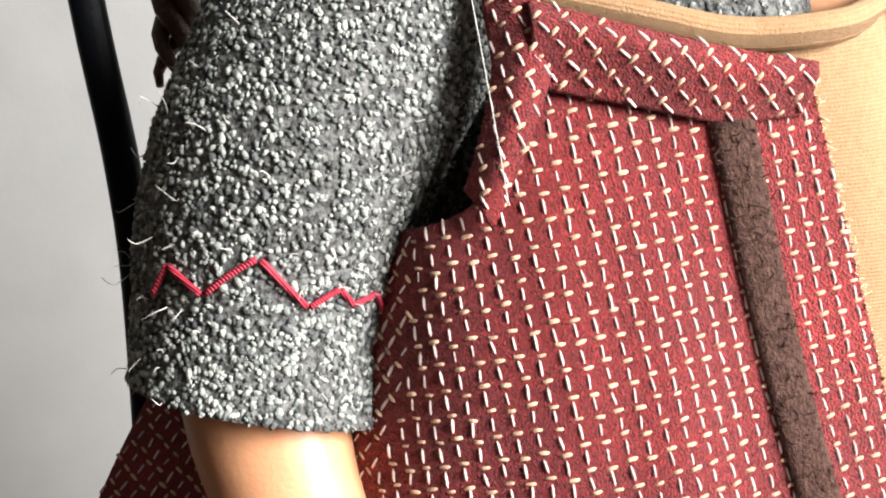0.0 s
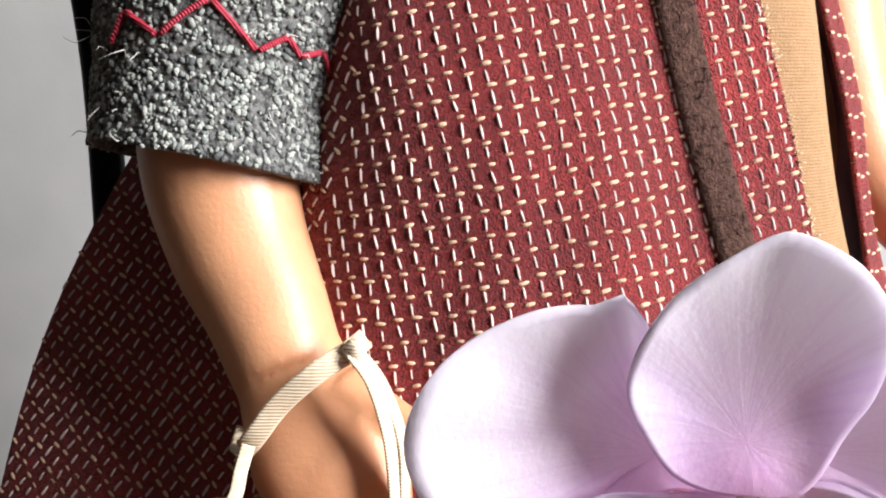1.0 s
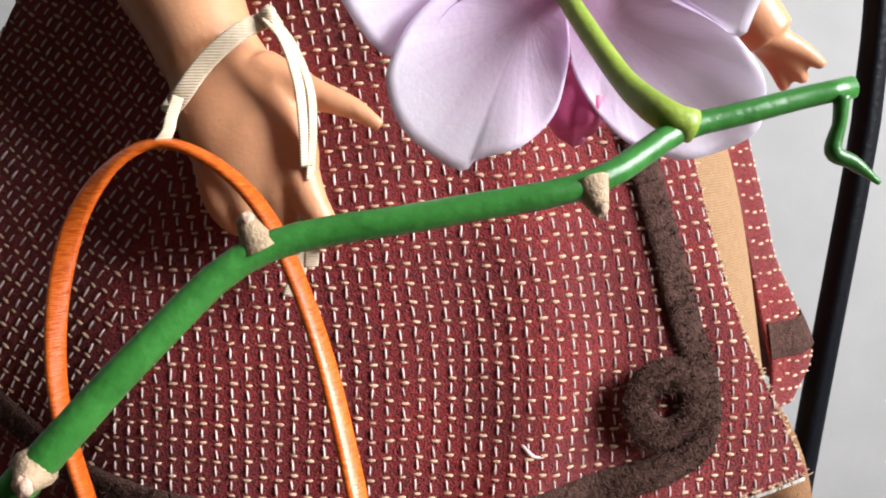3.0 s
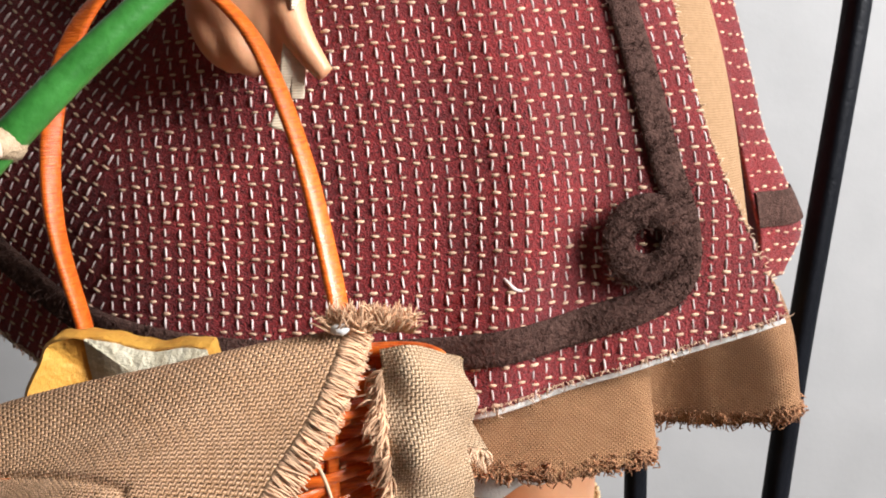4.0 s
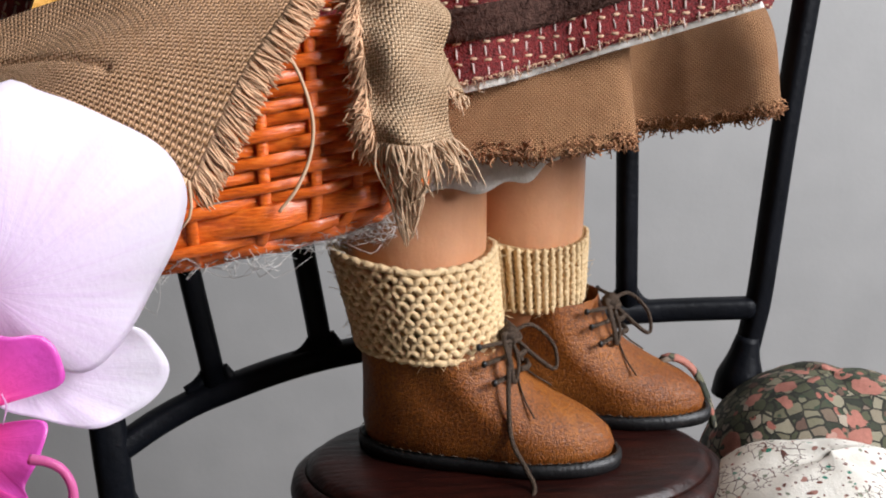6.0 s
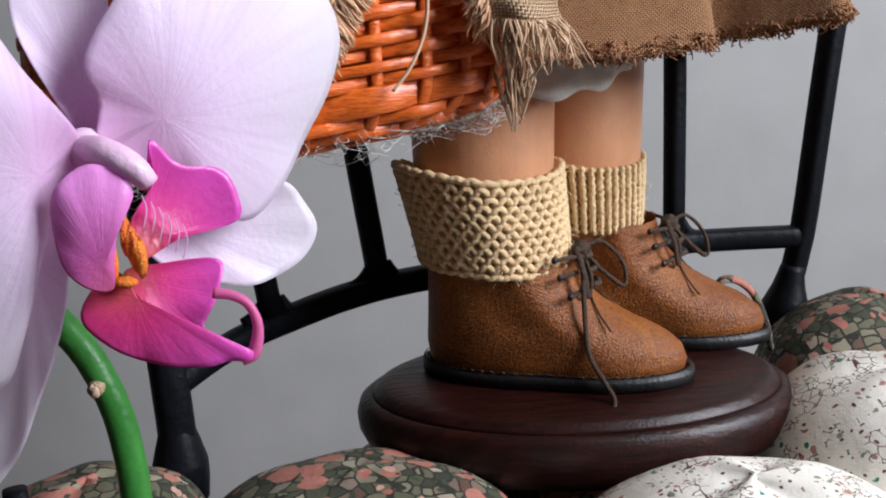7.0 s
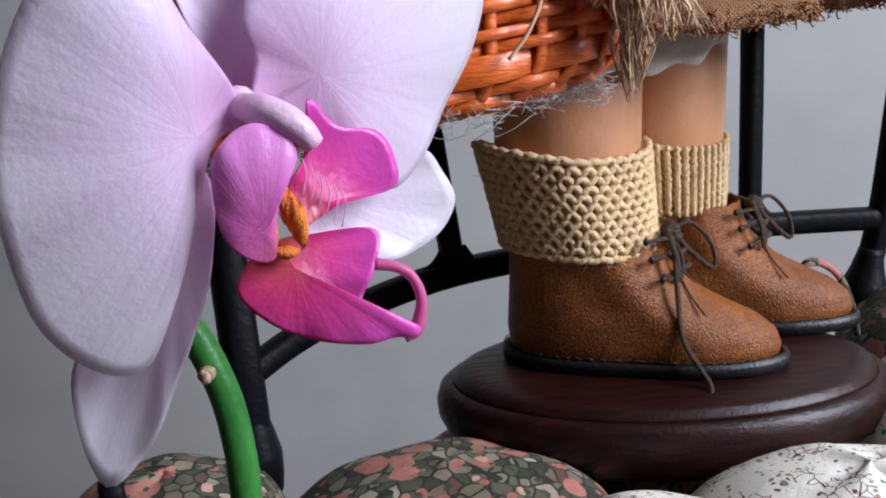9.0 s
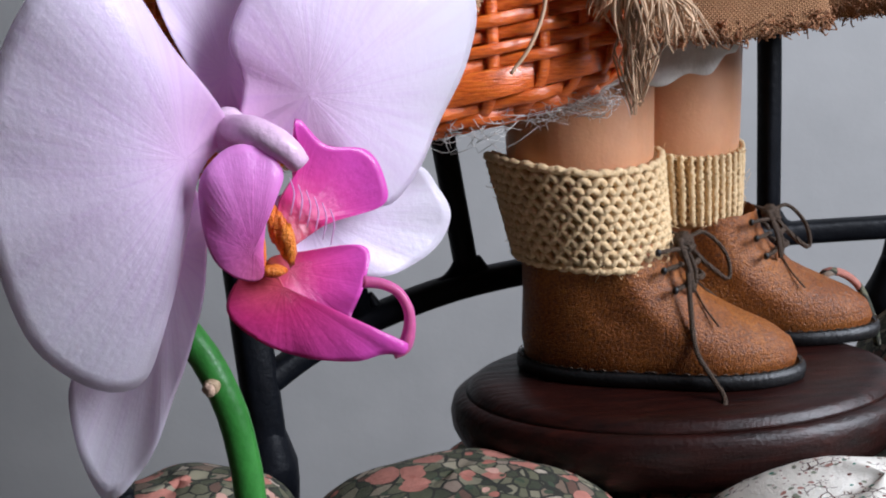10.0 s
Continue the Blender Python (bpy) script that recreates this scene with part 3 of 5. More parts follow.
for x, y in ((-7, 5), (14, 11), (-6, -22), (13, -22)):
    bar("leg", [(x, y, -5.5), (x * 1.05, y, -28), (x * 1.12, y * 1.1, FZ)], 0.7, 12)
g = Geo()
tube(g, crom([(-10, 6, -5.5), (4, 12.5, -5.5), (17, 9, -5.5), (17, -10, -5.5), (14, -22, -5.5), (-6, -23, -5.5), (-12, -10, -5.5)], 60, True).tolist() + [(-10, 6, -5.5)], 0.6, 10, 61, smooth_path=False)
part("seat_ring", g, IRON, chair)
g = Geo()
a = np.linspace(0, 2 * np.pi, 48, endpoint=False)
ring = crom([(-10, 6), (4, 12.5), (17, 9), (17, -10), (14, -22), (-6, -23), (-12, -10)], 48, True)
v = [(x, y, z) for z in (-6.0, -5.2) for x, y in ring]
g.add(v, [tuple(range(47, -1, -1)), tuple(range(48, 96))] + [(i, (i + 1) % 48, 48 + (i + 1) % 48, 48 + i) for i in range(48)])
part("seat_plate", g, IRON, chair)

# ---- cushion ----
cushion = thing("seat_cushion", (4, -3, -5.2), "puffed floral patchwork cushion on the chair seat", "cushion")
PUFFS = [("puff", (-1.6, 0.9, -2.0), (5.0, 3.7, 3.4), PRINT_ROSE, 1), ("puff", (8.3, -1.3, -1.7), (4.8, 3.6, 3.35), PRINT_PALE, 2),
         ("puff", (14.4, 3.2, -1.2), (4.3, 4.0, 3.9), PRINT_PALE, 3), ("puff", (17.0, 9.6, -1.4), (4.6, 3.4, 4.2), PRINT_ROSE, 4),
         ("puff", (3.0, -2.6, -1.8), (3.6, 3.0, 3.35), PRINT_PALE, 5), ("puff", (-9.2, 3.0, -2.6), (3.4, 3.6, 3.2), PRINT_ROSE, 6),
         ("puff", (3.6, 7.4, -3.0), (6.4, 4.2, 2.6), PRINT_ROSE, 7), ("puff", (-4.5, -5.5, -2.9), (4.8, 4.4, 3.0), PRINT_PALE, 8),
         ("puff", (12.2, -7.5, -2.9), (5.0, 5.0, 3.0), PRINT_ROSE, 9), ("puff", (3.8, -10.5, -2.9), (5.4, 5.4, 2.9), PRINT_ROSE, 10)]
for nm, c, r, mt, sd in PUFFS:
    part(nm, blob(Geo(), c, r, 48, 24, 0.03, sd, power=2.3), mt, cushion, "puff of dark rose print" if mt is PRINT_ROSE else "puff of pale sprigged print")
g = Geo()
tube(g, [(10.8, 8.2, 1.9), (10.5, 8.0, 3.6), (10.7, 7.9, 4.1), (11.25, 7.9, 4.0), (11.75, 7.8, 3.5), (12.2, 7.8, 2.4), (12.4, 7.9, 1.6)], [0.2, 0.22, 0.2, 0.2, 0.22, 0.2], 10, 26, flat=0.6)
part("tie_loop", g, PRINT_ROSE, cushion)

# ---- stand ----
stand = thing("doll_stand", (5.15, 5.1, 0.2), "dark mahogany oval stand with a moulded edge", "stand")
prof = [(0.0, 2.25), (0.80, 2.25), (0.865, 2.22), (0.90, 2.12), (0.915, 1.98), (0.93, 1.90), (0.955, 1.86), (0.985, 1.70), (1.0, 1.35), (0.995, 0.95), (0.97, 0.6), (0.93, 0.35), (0.90, 0.2), (0.0, 0.2)]
n = 96
for nm, cut in (("top_plate", prof[:6] + [(0.85, 1.86), (0.0, 1.86)]), ("moulded_edge", [(0.0, 1.9), (0.85, 1.9)] + prof[5:])):
    v = []
    for r, z in cut:
        for k in range(n):
            an = 2 * np.pi * k / n
            v.append((5.15 + 6.75 * r * math.cos(an), 5.1 + 4.3 * r * math.sin(an), z))
    part(nm, Geo().add(v, [q[::-1] for q in grid_faces(len(cut), n, 0, True, True)]), MAHOG, stand)


# ---- doll: one plain mesh ----
g = Geo()
# near arm and hand
tube(g, [(2.2, 9.6, 38), (-1.2, 8.4, 38), (-3.2, 7.2, 36.4), (-4.0, 6.3, 33.5), (-4.3, 5.9, 30.2), (-3.9, 5.5, 28.4), (-3.2, 4.9, 27.0), (-2.65, 4.2, 25.7)], [1.7, 1.75, 1.75, 1.8, 1.78, 1.72, 1.5, 1.15], 28, 50)
tube(g, [(-2.7, 4.4, 26.1), (-2.2, 3.8, 25.0), (-1.75, 3.35, 24.0), (-1.5, 3.1, 23.1), (-1.4, 3.0, 22.3)], [1.15, 1.32, 1.5, 1.3, 0.75], 26, 24, flat=0.72, up=(0.3, -1, 0.2))
tube(g, [(-1.3, 3.4, 25.0), (-0.75, 2.75, 23.8), (-0.3, 2.3, 22.7), (0.15, 2.15, 22.0), (0.38, 2.1, 21.72)], [0.55, 0.60, 0.48, 0.37, 0.24], 16, 24)
blob(g, (-1.45, 3.05, 23.6), (1.35, 0.85, 1.55), 24, 16, rot=0.2)
tube(g, [(-1.2, 2.9, 24.0), (-1.05, 2.75, 22.9), (-0.95, 2.7, 22.3), (-0.8, 2.8, 22.0)], [0.6, 0.6, 0.5, 0.3], 14, 18)
tube(g, [(-2.0, 3.0, 23.8), (-1.8, 2.7, 22.7), (-1.5, 2.6, 22.1), (-1.2, 2.8, 21.9)], [0.5, 0.5, 0.42, 0.28], 14, 18)
tube(g, [(-2.6, 3.2, 23.9), (-2.45, 2.9, 22.9), (-2.1, 2.8, 22.25), (-1.7, 3.0, 22.0)], [0.45, 0.45, 0.4, 0.28], 14, 18)
tube(g, [(-1.5, 3.8, 25.5), (-0.1, 3.1, 25.0), (0.6, 2.9, 24.75), (1.1, 2.75, 24.45), (1.3, 2.7, 24.3)], [0.65, 0.48, 0.37, 0.28, 0.17], 14, 22)
# far arm and hand
tube(g, [(6.5, 11, 38), (9.5, 12.2, 36), (10.6, 12, 32), (11.5, 11.6, 29.4), (12.8, 11.3, 27.6), (13.6, 11.1, 26.6)], [1.7, 1.7, 1.6, 1.4, 1.1, 0.8], 22, 36)
for k, (dx, dz) in enumerate(((1.9, -1.0), (1.45, -1.5), (0.95, -1.75))):
    tube(g, [(13.4, 11.1 + 0.3 * k, 26.7), (13.4 + dx * 0.6, 11.0 + 0.3 * k, 26.7 + dz * 0.5), (13.4 + dx, 11.0 + 0.3 * k, 26.7 + dz)], [0.5, 0.36, 0.2], 12, 14)
# trunk, legs
tube(g, [(4.6, 10, 12), (4.6, 10.2, 18), (4.6, 10.2, 26), (4.6, 10.2, 33), (4.6, 10.4, 38), (4.6, 10.5, 40.5), (4.6, 10.5, 42)], [3.6, 4.0, 3.4, 3.5, 3.0, 1.8, 1.6], 28, 40)
tube(g, [(2.6, 6.0, 14), (2.55, 5.85, 10.5), (2.55, 5.8, 8.5), (2.6, 5.8, 6), (2.7, 5.8, 3.2)], [2.25, 2.16, 2.1, 1.7, 0.9], 32, 30)
tube(g, [(6.1, 9.0, 14), (6.0, 8.75, 10.5), (5.98, 8.7, 8.5), (6.05, 8.7, 6), (6.2, 8.7, 3.2)], [2.2, 2.1, 2.05, 1.65, 0.9], 32, 30)
limbs = g
# plait of hair
hair = Geo()
for k in range(3):
    z = np.linspace(45, 36.0, 30)
    tube(hair, [(4.2, 10.8, 41.5), (2, 12, 45), (-3, 12, 47), (-6.2, 11.7, 45.2)], 0.5, 10, 14)
    tube(hair, np.stack([-6.6 + 0.35 * np.sin(z * 2.2 + k * 2.1) - 0.13 * (45 - z), 11.6 + 0.3 * np.cos(z * 2.2 + k * 2.1), z], 1), [0.45, 0.45, 0.4, 0.1], 10, smooth_path=False)
# the limbs flow into one another
rough = new("rough_doll", limbs.mesh("rough_doll", [SKIN]))
fuse = rough.modifiers.new("fuse", 'REMESH')
fuse.mode, fuse.voxel_size, fuse.use_smooth_shade = 'VOXEL', 0.0009, True
soft = rough.modifiers.new("soft", 'SMOOTH')
soft.factor, soft.iterations = 0.5, 14
skin_mesh = bpy.data.meshes.new_from_object(rough.evaluated_get(bpy.context.evaluated_depsgraph_get()))
bm = bmesh.new()
bm.from_mesh(hair.mesh("hair", [SKIN, HAIR]))
for fc in bm.faces:
    fc.material_index = 1
bm.from_mesh(skin_mesh)
doll_mesh = bpy.data.meshes.new("doll")
bm.to_mesh(doll_mesh)
bm.free()
for mt in (SKIN, HAIR):
    doll_mesh.materials.append(mt)
bpy.data.objects.remove(rough)
doll = tagged(new("doll", doll_mesh), "smooth vinyl doll standing on a wooden stand", "doll")

# ---- sweater ----
rng = np.random.default_rng(5)
sweater = thing("sweater", (-3, 7, 29.5), "grey tweed knitted sweater with red zigzag stitching on the cuff", "sweater")
path = spread([(-0.6, 8.9, 40.2), (-2.2, 8.1, 37.6), (-3.45, 7.2, 35.0), (-4.25, 6.6, 32.5), (-4.45, 6.3, 30.8), (-4.48, 6.1, 29.8)], 60)
srad = np.interp(np.linspace(0, 1, 60), [0, 0.3, 0.6, 0.85, 0.97, 1.0], [2.6, 2.9, 2.92, 2.5, 2.55, 2.62])
side, upv = frames_of(path, up=(0.2, -1, 0.1))


def on_sleeve(s, a, off=0.0):
    i = min(int(s * 59), 58)
    f = s * 59 - i
    lerp = lambda q: q[i] * (1 - f) + q[i + 1] * f
    r = lerp(srad) * (1 + 0.03 * math.sin(3 * a + 4 * s) + 0.02 * math.sin(9 * s + 2 * a)) + off
    d = lerp(side) * math.cos(a) + lerp(upv) * math.sin(a)
    dip = 0.45 * d[0] * max(0, (s - 0.55) / 0.45)
    return lerp(path) + d * r + np.array([0, 0, -dip]), d


n, m_ = 64, 60
v = [on_sleeve(i / (m_ - 1), 2 * np.pi * j / n)[0] for i in range(m_) for j in range(n)]
for i in range(4):
    v += [on_sleeve(1.0 - 0.03 * i, 2 * np.pi * j / n, -0.28 - 0.02 * i)[0] for j in range(n)]
g = Geo().add(v, grid_faces(m_ + 4, n, 0, False, True))
sleeve = part("sleeve", g, BOUCLE, sweater)
g = Geo()
ico = [(0, 0, 1), (0.89, 0, 0.45), (0.28, 0.85, 0.45), (-0.72, 0.53, 0.45), (-0.72, -0.53, 0.45), (0.28, -0.85, 0.45), (0.72, 0.53, -0.45), (-0.28, 0.85, -0.45), (-0.89, 0, -0.45), (-0.28, -0.85, -0.45), (0.72, -0.53, -0.45), (0, 0, -1)]
icf = [(0, 1, 2), (0, 2, 3), (0, 3, 4), (0, 4, 5), (0, 5, 1), (1, 6, 2), (2, 7, 3), (3, 8, 4), (4, 9, 5), (5, 10, 1), (6, 7, 2), (7, 8, 3), (8, 9, 4), (9, 10, 5), (10, 6, 1), (11, 7, 6), (11, 8, 7), (11, 9, 8), (11, 10, 9), (11, 6, 10)]
ico = np.array(ico)


def nub(geo, p, d, rng, size):
    k = unit(rng.normal(0, 1, 3))
    k = unit(k - d * (k @ d))
    q = np.cross(d, k)
    L, W, H = size * rng.uniform(0.8, 1.5), size * rng.uniform(0.6, 0.95), size * rng.uniform(0.4, 0.8)
    geo.add(p + ico[:, :1] * k * L + ico[:, 1:2] * q * W + ico[:, 2:] * d * H, icf)


for k in range(14000):
    s, a = rng.uniform(0.12, 1.0), rng.uniform(0, 2 * np.pi)
    if math.sin(a) < -0.5:
        continue
    p, d = on_sleeve(s, a, 0.02)
    nub(g, p, d, rng, rng.choice([0.045, 0.06, 0.075, 0.095], p=[0.3, 0.4, 0.22, 0.08]))
part("boucle_pile", g, NUB, sleeve, "grey and white wool loops", kind="stuff")
# stray fibres
g = Geo()
st, en = [], []
for k in range(260):
    p, d = on_sleeve(rng.uniform(0.15, 1.0), rng.uniform(0, 2 * np.pi), 0.05)
    st.append(p)
    en.append(p + d * rng.uniform(0.1, 0.28) + rng.normal(0, 0.12, 3))
strands(g, st, en, rng, 0.012, 0.25)
part("loose_fibre", g, LINT, sleeve, kind="stuff")
g = Geo()
zz = [(sl, radians(an)) for sl, an in ((0.835, 41), (0.79, 50), (0.815, 68), (0.745, 86), (0.80, 108), (0.757, 119), (0.78, 128), (0.75, 140), (0.79, 152))]
for (s0, a0), (s1, a1) in zip(zz, zz[1:]):
    tube(g, [on_sleeve(s0 + (s1 - s0) * q, a0 + (a1 - a0) * q, 0.085)[0] for q in np.linspace(0.04, 0.96, 6)], 0.062, 8, 10)
part("zigzag_stitching", g, EMB, sleeve, "red zigzag stitching")
# body of the sweater
g = Geo()
tube(g, [(3.2, 10.3, 29), (3.2, 10.3, 34), (3.3, 10.3, 37), (3.8, 10.3, 39), (4.4, 10.4, 41)], [4.8, 4.9, 4.7, 4.0, 2.4], 40, 24, flat=0.78, up=(0, -1, 0))
body = part("body", g, BOUCLE, sweater)
g = Geo()
for k in range(3600):
    a, z = rng.uniform(-3.3, -0.9), rng.uniform(31.5, 40.5)
    d = np.array([math.cos(a), math.sin(a), 0.1])
    r = np.interp(z, [29, 34, 37, 39, 41], [4.8, 4.9, 4.7, 4.0, 2.4])
    nub(g, np.array([3.3 + d[0] * r, 10.3 + d[1] * r * 0.78, z]), unit(d), rng, rng.choice([0.05, 0.065, 0.085]))
part("boucle_pile", g, NUB, body, "grey and white wool loops", kind="stuff")

# ---- coat: near half, far half, braid ----
coat = thing("pinafore", (2, 6, 13), "red woven pinafore flecked with cream stitches and edged in brown braid", "dress")
ROWS = [[(-4.5, 10.5, 34), (-2.6, 7.6, 33.0), (-1.2, 5.3, 33.4), (0.1, 4.9, 34.1), (1.4, 5.1, 36.1), (4.5, 5.6, 35.7), (6.2, 6.1, 35.9)],
        [(-7.5, 8.9, 29.5), (-4.6, 7.7, 29.9), (-1.5, 4.9, 30.4), (0.7, 4.05, 30.4), (2.85, 4.25, 30.4), (5.6, 5.3, 30.7), (7.6, 6.0, 30.8)],
        [(-9.7, 7.9, 25.0), (-6.6, 6.6, 24.8), (-3.4, 4.9, 24.6), (-0.5, 3.9, 24.6), (3.2, 3.6, 24.8), (7.1, 4.5, 25.0), (8.8, 5.3, 25.2)],
        [(-10.9, 6.9, 20.0), (-8.3, 5.3, 19.6), (-5.3, 4.0, 19.1), (-1.0, 3.1, 19.0), (4.3, 2.75, 19.0), (8.3, 3.15, 19.5), (9.9, 3.65, 19.9)],
        [(-11.2, 6.9, 16.6), (-8.5, 5.4, 14.4), (-5.5, 3.7, 13.4), (-1.0, 2.5, 13.0), (3.6, 2.1, 13.5), (8.1, 2.45, 14.6), (11.8, 3.15, 15.5)]]
COAT = net(ROWS, 120, 170)
uu, vv = np.meshgrid(np.linspace(0, 1, 170), np.linspace(0, 1, 120))
fold = 0.19 * np.sin(uu * 44 + 1.0 + 2 * vv) * vv * np.exp(-((uu - 0.72) / 0.14) ** 2) + 0.10 * np.sin(uu * 21) * vv + 0.05 * np.sin(vv * 9 + uu * 5)
COAT = COAT - normals_of(COAT) * fold[..., None] * np.sign(normals_of(COAT)[..., 1:2])
OUT = -1.0 if normals_of(COAT)[60, 100, 1] > 0 else 1.0
g = Geo()
sheet(g, COAT, 0.12 * OUT)
near = part("near_panel", g, RED, coat)
w1, t1 = stitches(COAT, rng, u0=0.335, ref=0.84, lean=0.22)
w2, t2 = stitches(COAT, rng, u1=0.33, ref=0.33, turn=-0.55)
for w, t in ((w1, t1), (w2, t2)):
    part("white_stitches", w, STITCH_W, near, "cream-white woven flecks", kind="stuff")
    part("tan_stitches", t, STITCH_T, near, "tan woven flecks", kind="stuff")
FAR_EDGE = [(7.8, 8.7, 38), (8.6, 9.4, 34.5), (9.6, 10.4, 31), (10.2, 10.9, 28), (11.0, 12.2, 24), (11.7, 12.95, 21.5), (12.1, 13.4, 19.9), (12.5, 14.2, 18.3), (12.9, 14.75, 16.8), (12.9, 14.2, 15.4)]
FAR = net([[(a, 8.0, z), (b, 9.5, z), (b - 0.2, 14.0, z)] for a, b, z in FAR_EDGE], 70, 40)
g = Geo()
sheet(g, FAR, -0.12)
far = part("far_panel", g, RED, coat)
t = stitches(FAR, rng, ref=0.4)[1]
part("tan_stitches", t, STITCH_T, far, "tan woven flecks", kind="stuff")


def braid(P, uvpath, width, seg, thick=0.1):
    """A flat felted band laid on a surface along a path in its (u, v)."""
    q = crom(uvpath, seg)
    pts, nrm = [], []
    for u, v in q:
        p, _, _, n = sample(P, v, u)
        n = n if n[1] < 0 else -n
        pts.append(p + n * 0.05)
        nrm.append(n)
    pts, nrm = np.array(pts), np.array(nrm)
    tan = unit(np.gradient(pts, axis=0))
    sd = unit(np.cross(tan, nrm))
    geo = Geo()
    prof = [(-0.5, -0.06), (-0.48, 0.6), (-0.3, 1.0), (0, 1.08), (0.3, 1.0), (0.48, 0.6), (0.5, -0.06)]
    v = np.stack([pts + sd * width * a + nrm * thick * b for a, b in prof], 1).reshape(-1, 3)
    geo.add(v, grid_faces(len(q), len(prof)))
    return geo, pts, sd, nrm


fband = braid(FAR, [(0.0, 0.83), (0.3, 0.83), (0.6, 0.82), (1.0, 0.82)], 1.1, 60, 0.03)[0]
part("braid", fband, FELT, far, "dark brown felted braid")
band, bp, bs, bn = braid(COAT, [(0.835, 0.01), (0.838, 0.2), (0.84, 0.45), (0.842, 0.62), (0.85, 0.74), (0.878, 0.83), (0.872, 0.90), (0.82, 0.925), (0.7, 0.93), (0.55, 0.925), (0.4, 0.92), (0.25, 0.90), (0.12, 0.86), (0.0, 0.82)], 0.85, 220)
part("braid", band, FELT, near, "dark brown felted braid")
# the braid's fuzz
g = Geo()
st, en = [], []
for k in range(1500):
    i = rng.integers(0, 218)
    p = bp[i] + bs[i] * rng.uniform(-0.45, 0.45) + bn[i] * 0.1
    st.append(p)
    en.append(p + rng.normal(0, 0.13, 3) + bn[i] * 0.05)
strands(g, st, en, rng, 0.012, 0.2, 4)
part("fuzz", g, FELT, near, kind="stuff")
# round rosette at the corner
c = np.array([8.0, 2.72, 17.6])
g = Geo()
e1, e2, n3 = unit((1, 0.16, 0)), np.array([0, 0.02, 1.0]), unit((0.15, -1, 0.05))
sp = [c + e1 * math.cos(a) * r + e2 * math.sin(a) * r + n3 * 0.1 for a, r in ((k * 0.22 - 0.4, 0.86 - 0.004 * k) for k in range(58))]
tube(g, sp, [0.36, 0.38, 0.34, 0.37, 0.35, 0.38, 0.32], 12, 160, flat=0.5, up=n3)
rosette = part("rosette", g, FELT, near, "curled brown felt rosette")
g = Geo()
st, en = [], []
for k in range(700):
    a, r = rng.uniform(0, 6.28), rng.uniform(0.4, 1.28)
    p = c + e1 * math.cos(a) * r + e2 * math.sin(a) * r + n3 * 0.24
    st.append(p)
    en.append(p + rng.normal(0, 0.13, 3) + n3 * 0.04)
strands(g, st, en, rng, 0.012, 0.2, 4)
part("fuzz", g, FELT, near, kind="stuff")
# shoulder strap and neckline binding
STRAP = net([[(0.0, 6.2, 39.3), (0.75, 6.0, 39.4), (1.5, 6.2, 39.4)], [(0.1, 5.3, 37.4), (0.75, 5.0, 37.4), (1.4, 5.2, 37.4)], [(0.25, 4.9, 36.3), (0.8, 4.6, 36.3), (1.32, 4.8, 36.3)],
             [(0.05, 4.65, 35.2), (0.5, 4.35, 35.1), (0.9, 4.5, 35.0)], [(-0.25, 4.7, 34.2), (0.05, 4.4, 33.9), (0.28, 4.5, 33.5)]], 60, 16)
g = Geo()
sheet(g, STRAP, 0.1 * OUT)
strap = part("shoulder_strap", g, RED, coat)
w, t = stitches(STRAP, rng, ref=0.5, turn=0.5)
part("white_stitches", w, STITCH_W, strap, kind="stuff")
part("tan_stitches", t, STITCH_T, strap, kind="stuff")
NECK = net([[(0.9, 4.95, 37.5), (3.0, 5.0, 36.95), (4.5, 5.3, 36.62), (6.15, 5.75, 36.35)], [(0.95, 4.68, 37.0), (2.95, 4.78, 36.5), (4.45, 5.1, 36.15), (6.1, 5.6, 36.0)],
            [(0.85, 4.85, 36.0), (2.85, 5.1, 35.6), (4.35, 5.42, 35.3), (5.95, 5.95, 35.35)]], 24, 60)
g = Geo()
sheet(g, NECK, 0.1 * OUT)
neck = part("neck_binding", g, RED, coat)
w, t = stitches(NECK, rng, ref=0.5, turn=0.75)
part("white_stitches", w, STITCH_W, neck, kind="stuff")
part("tan_stitches", t, STITCH_T, neck, kind="stuff")
# white lining at the hem, frayed edge
g = Geo()
sheet(g, COAT[112:, 60:] + np.array([0, 0.2, -0.2]), 0.06)
part("lining", g, PETTI, near, "white lining edge")
g = Geo()
st, en = [], []
for k in range(900):
    u = rng.uniform(0.05, 1.0)
    p, du, dv, n = sample(COAT, 0.995, u)
    st.append(p)
    en.append(p + rng.normal(0, 0.06, 3) + np.array([0, 0, -rng.uniform(0.02, 0.14)]))
for k in range(400):
    p, du, dv, n = sample(COAT, rng.uniform(0.0, 1.0), 0.998)
    st.append(p)
    en.append(p + rng.normal(0, 0.05, 3) + du * rng.uniform(0.02, 0.12))
strands(g, st, en, rng, 0.02, 0.2, 4)
part("frayed_edge", g, STITCH_T, near, kind="stuff")

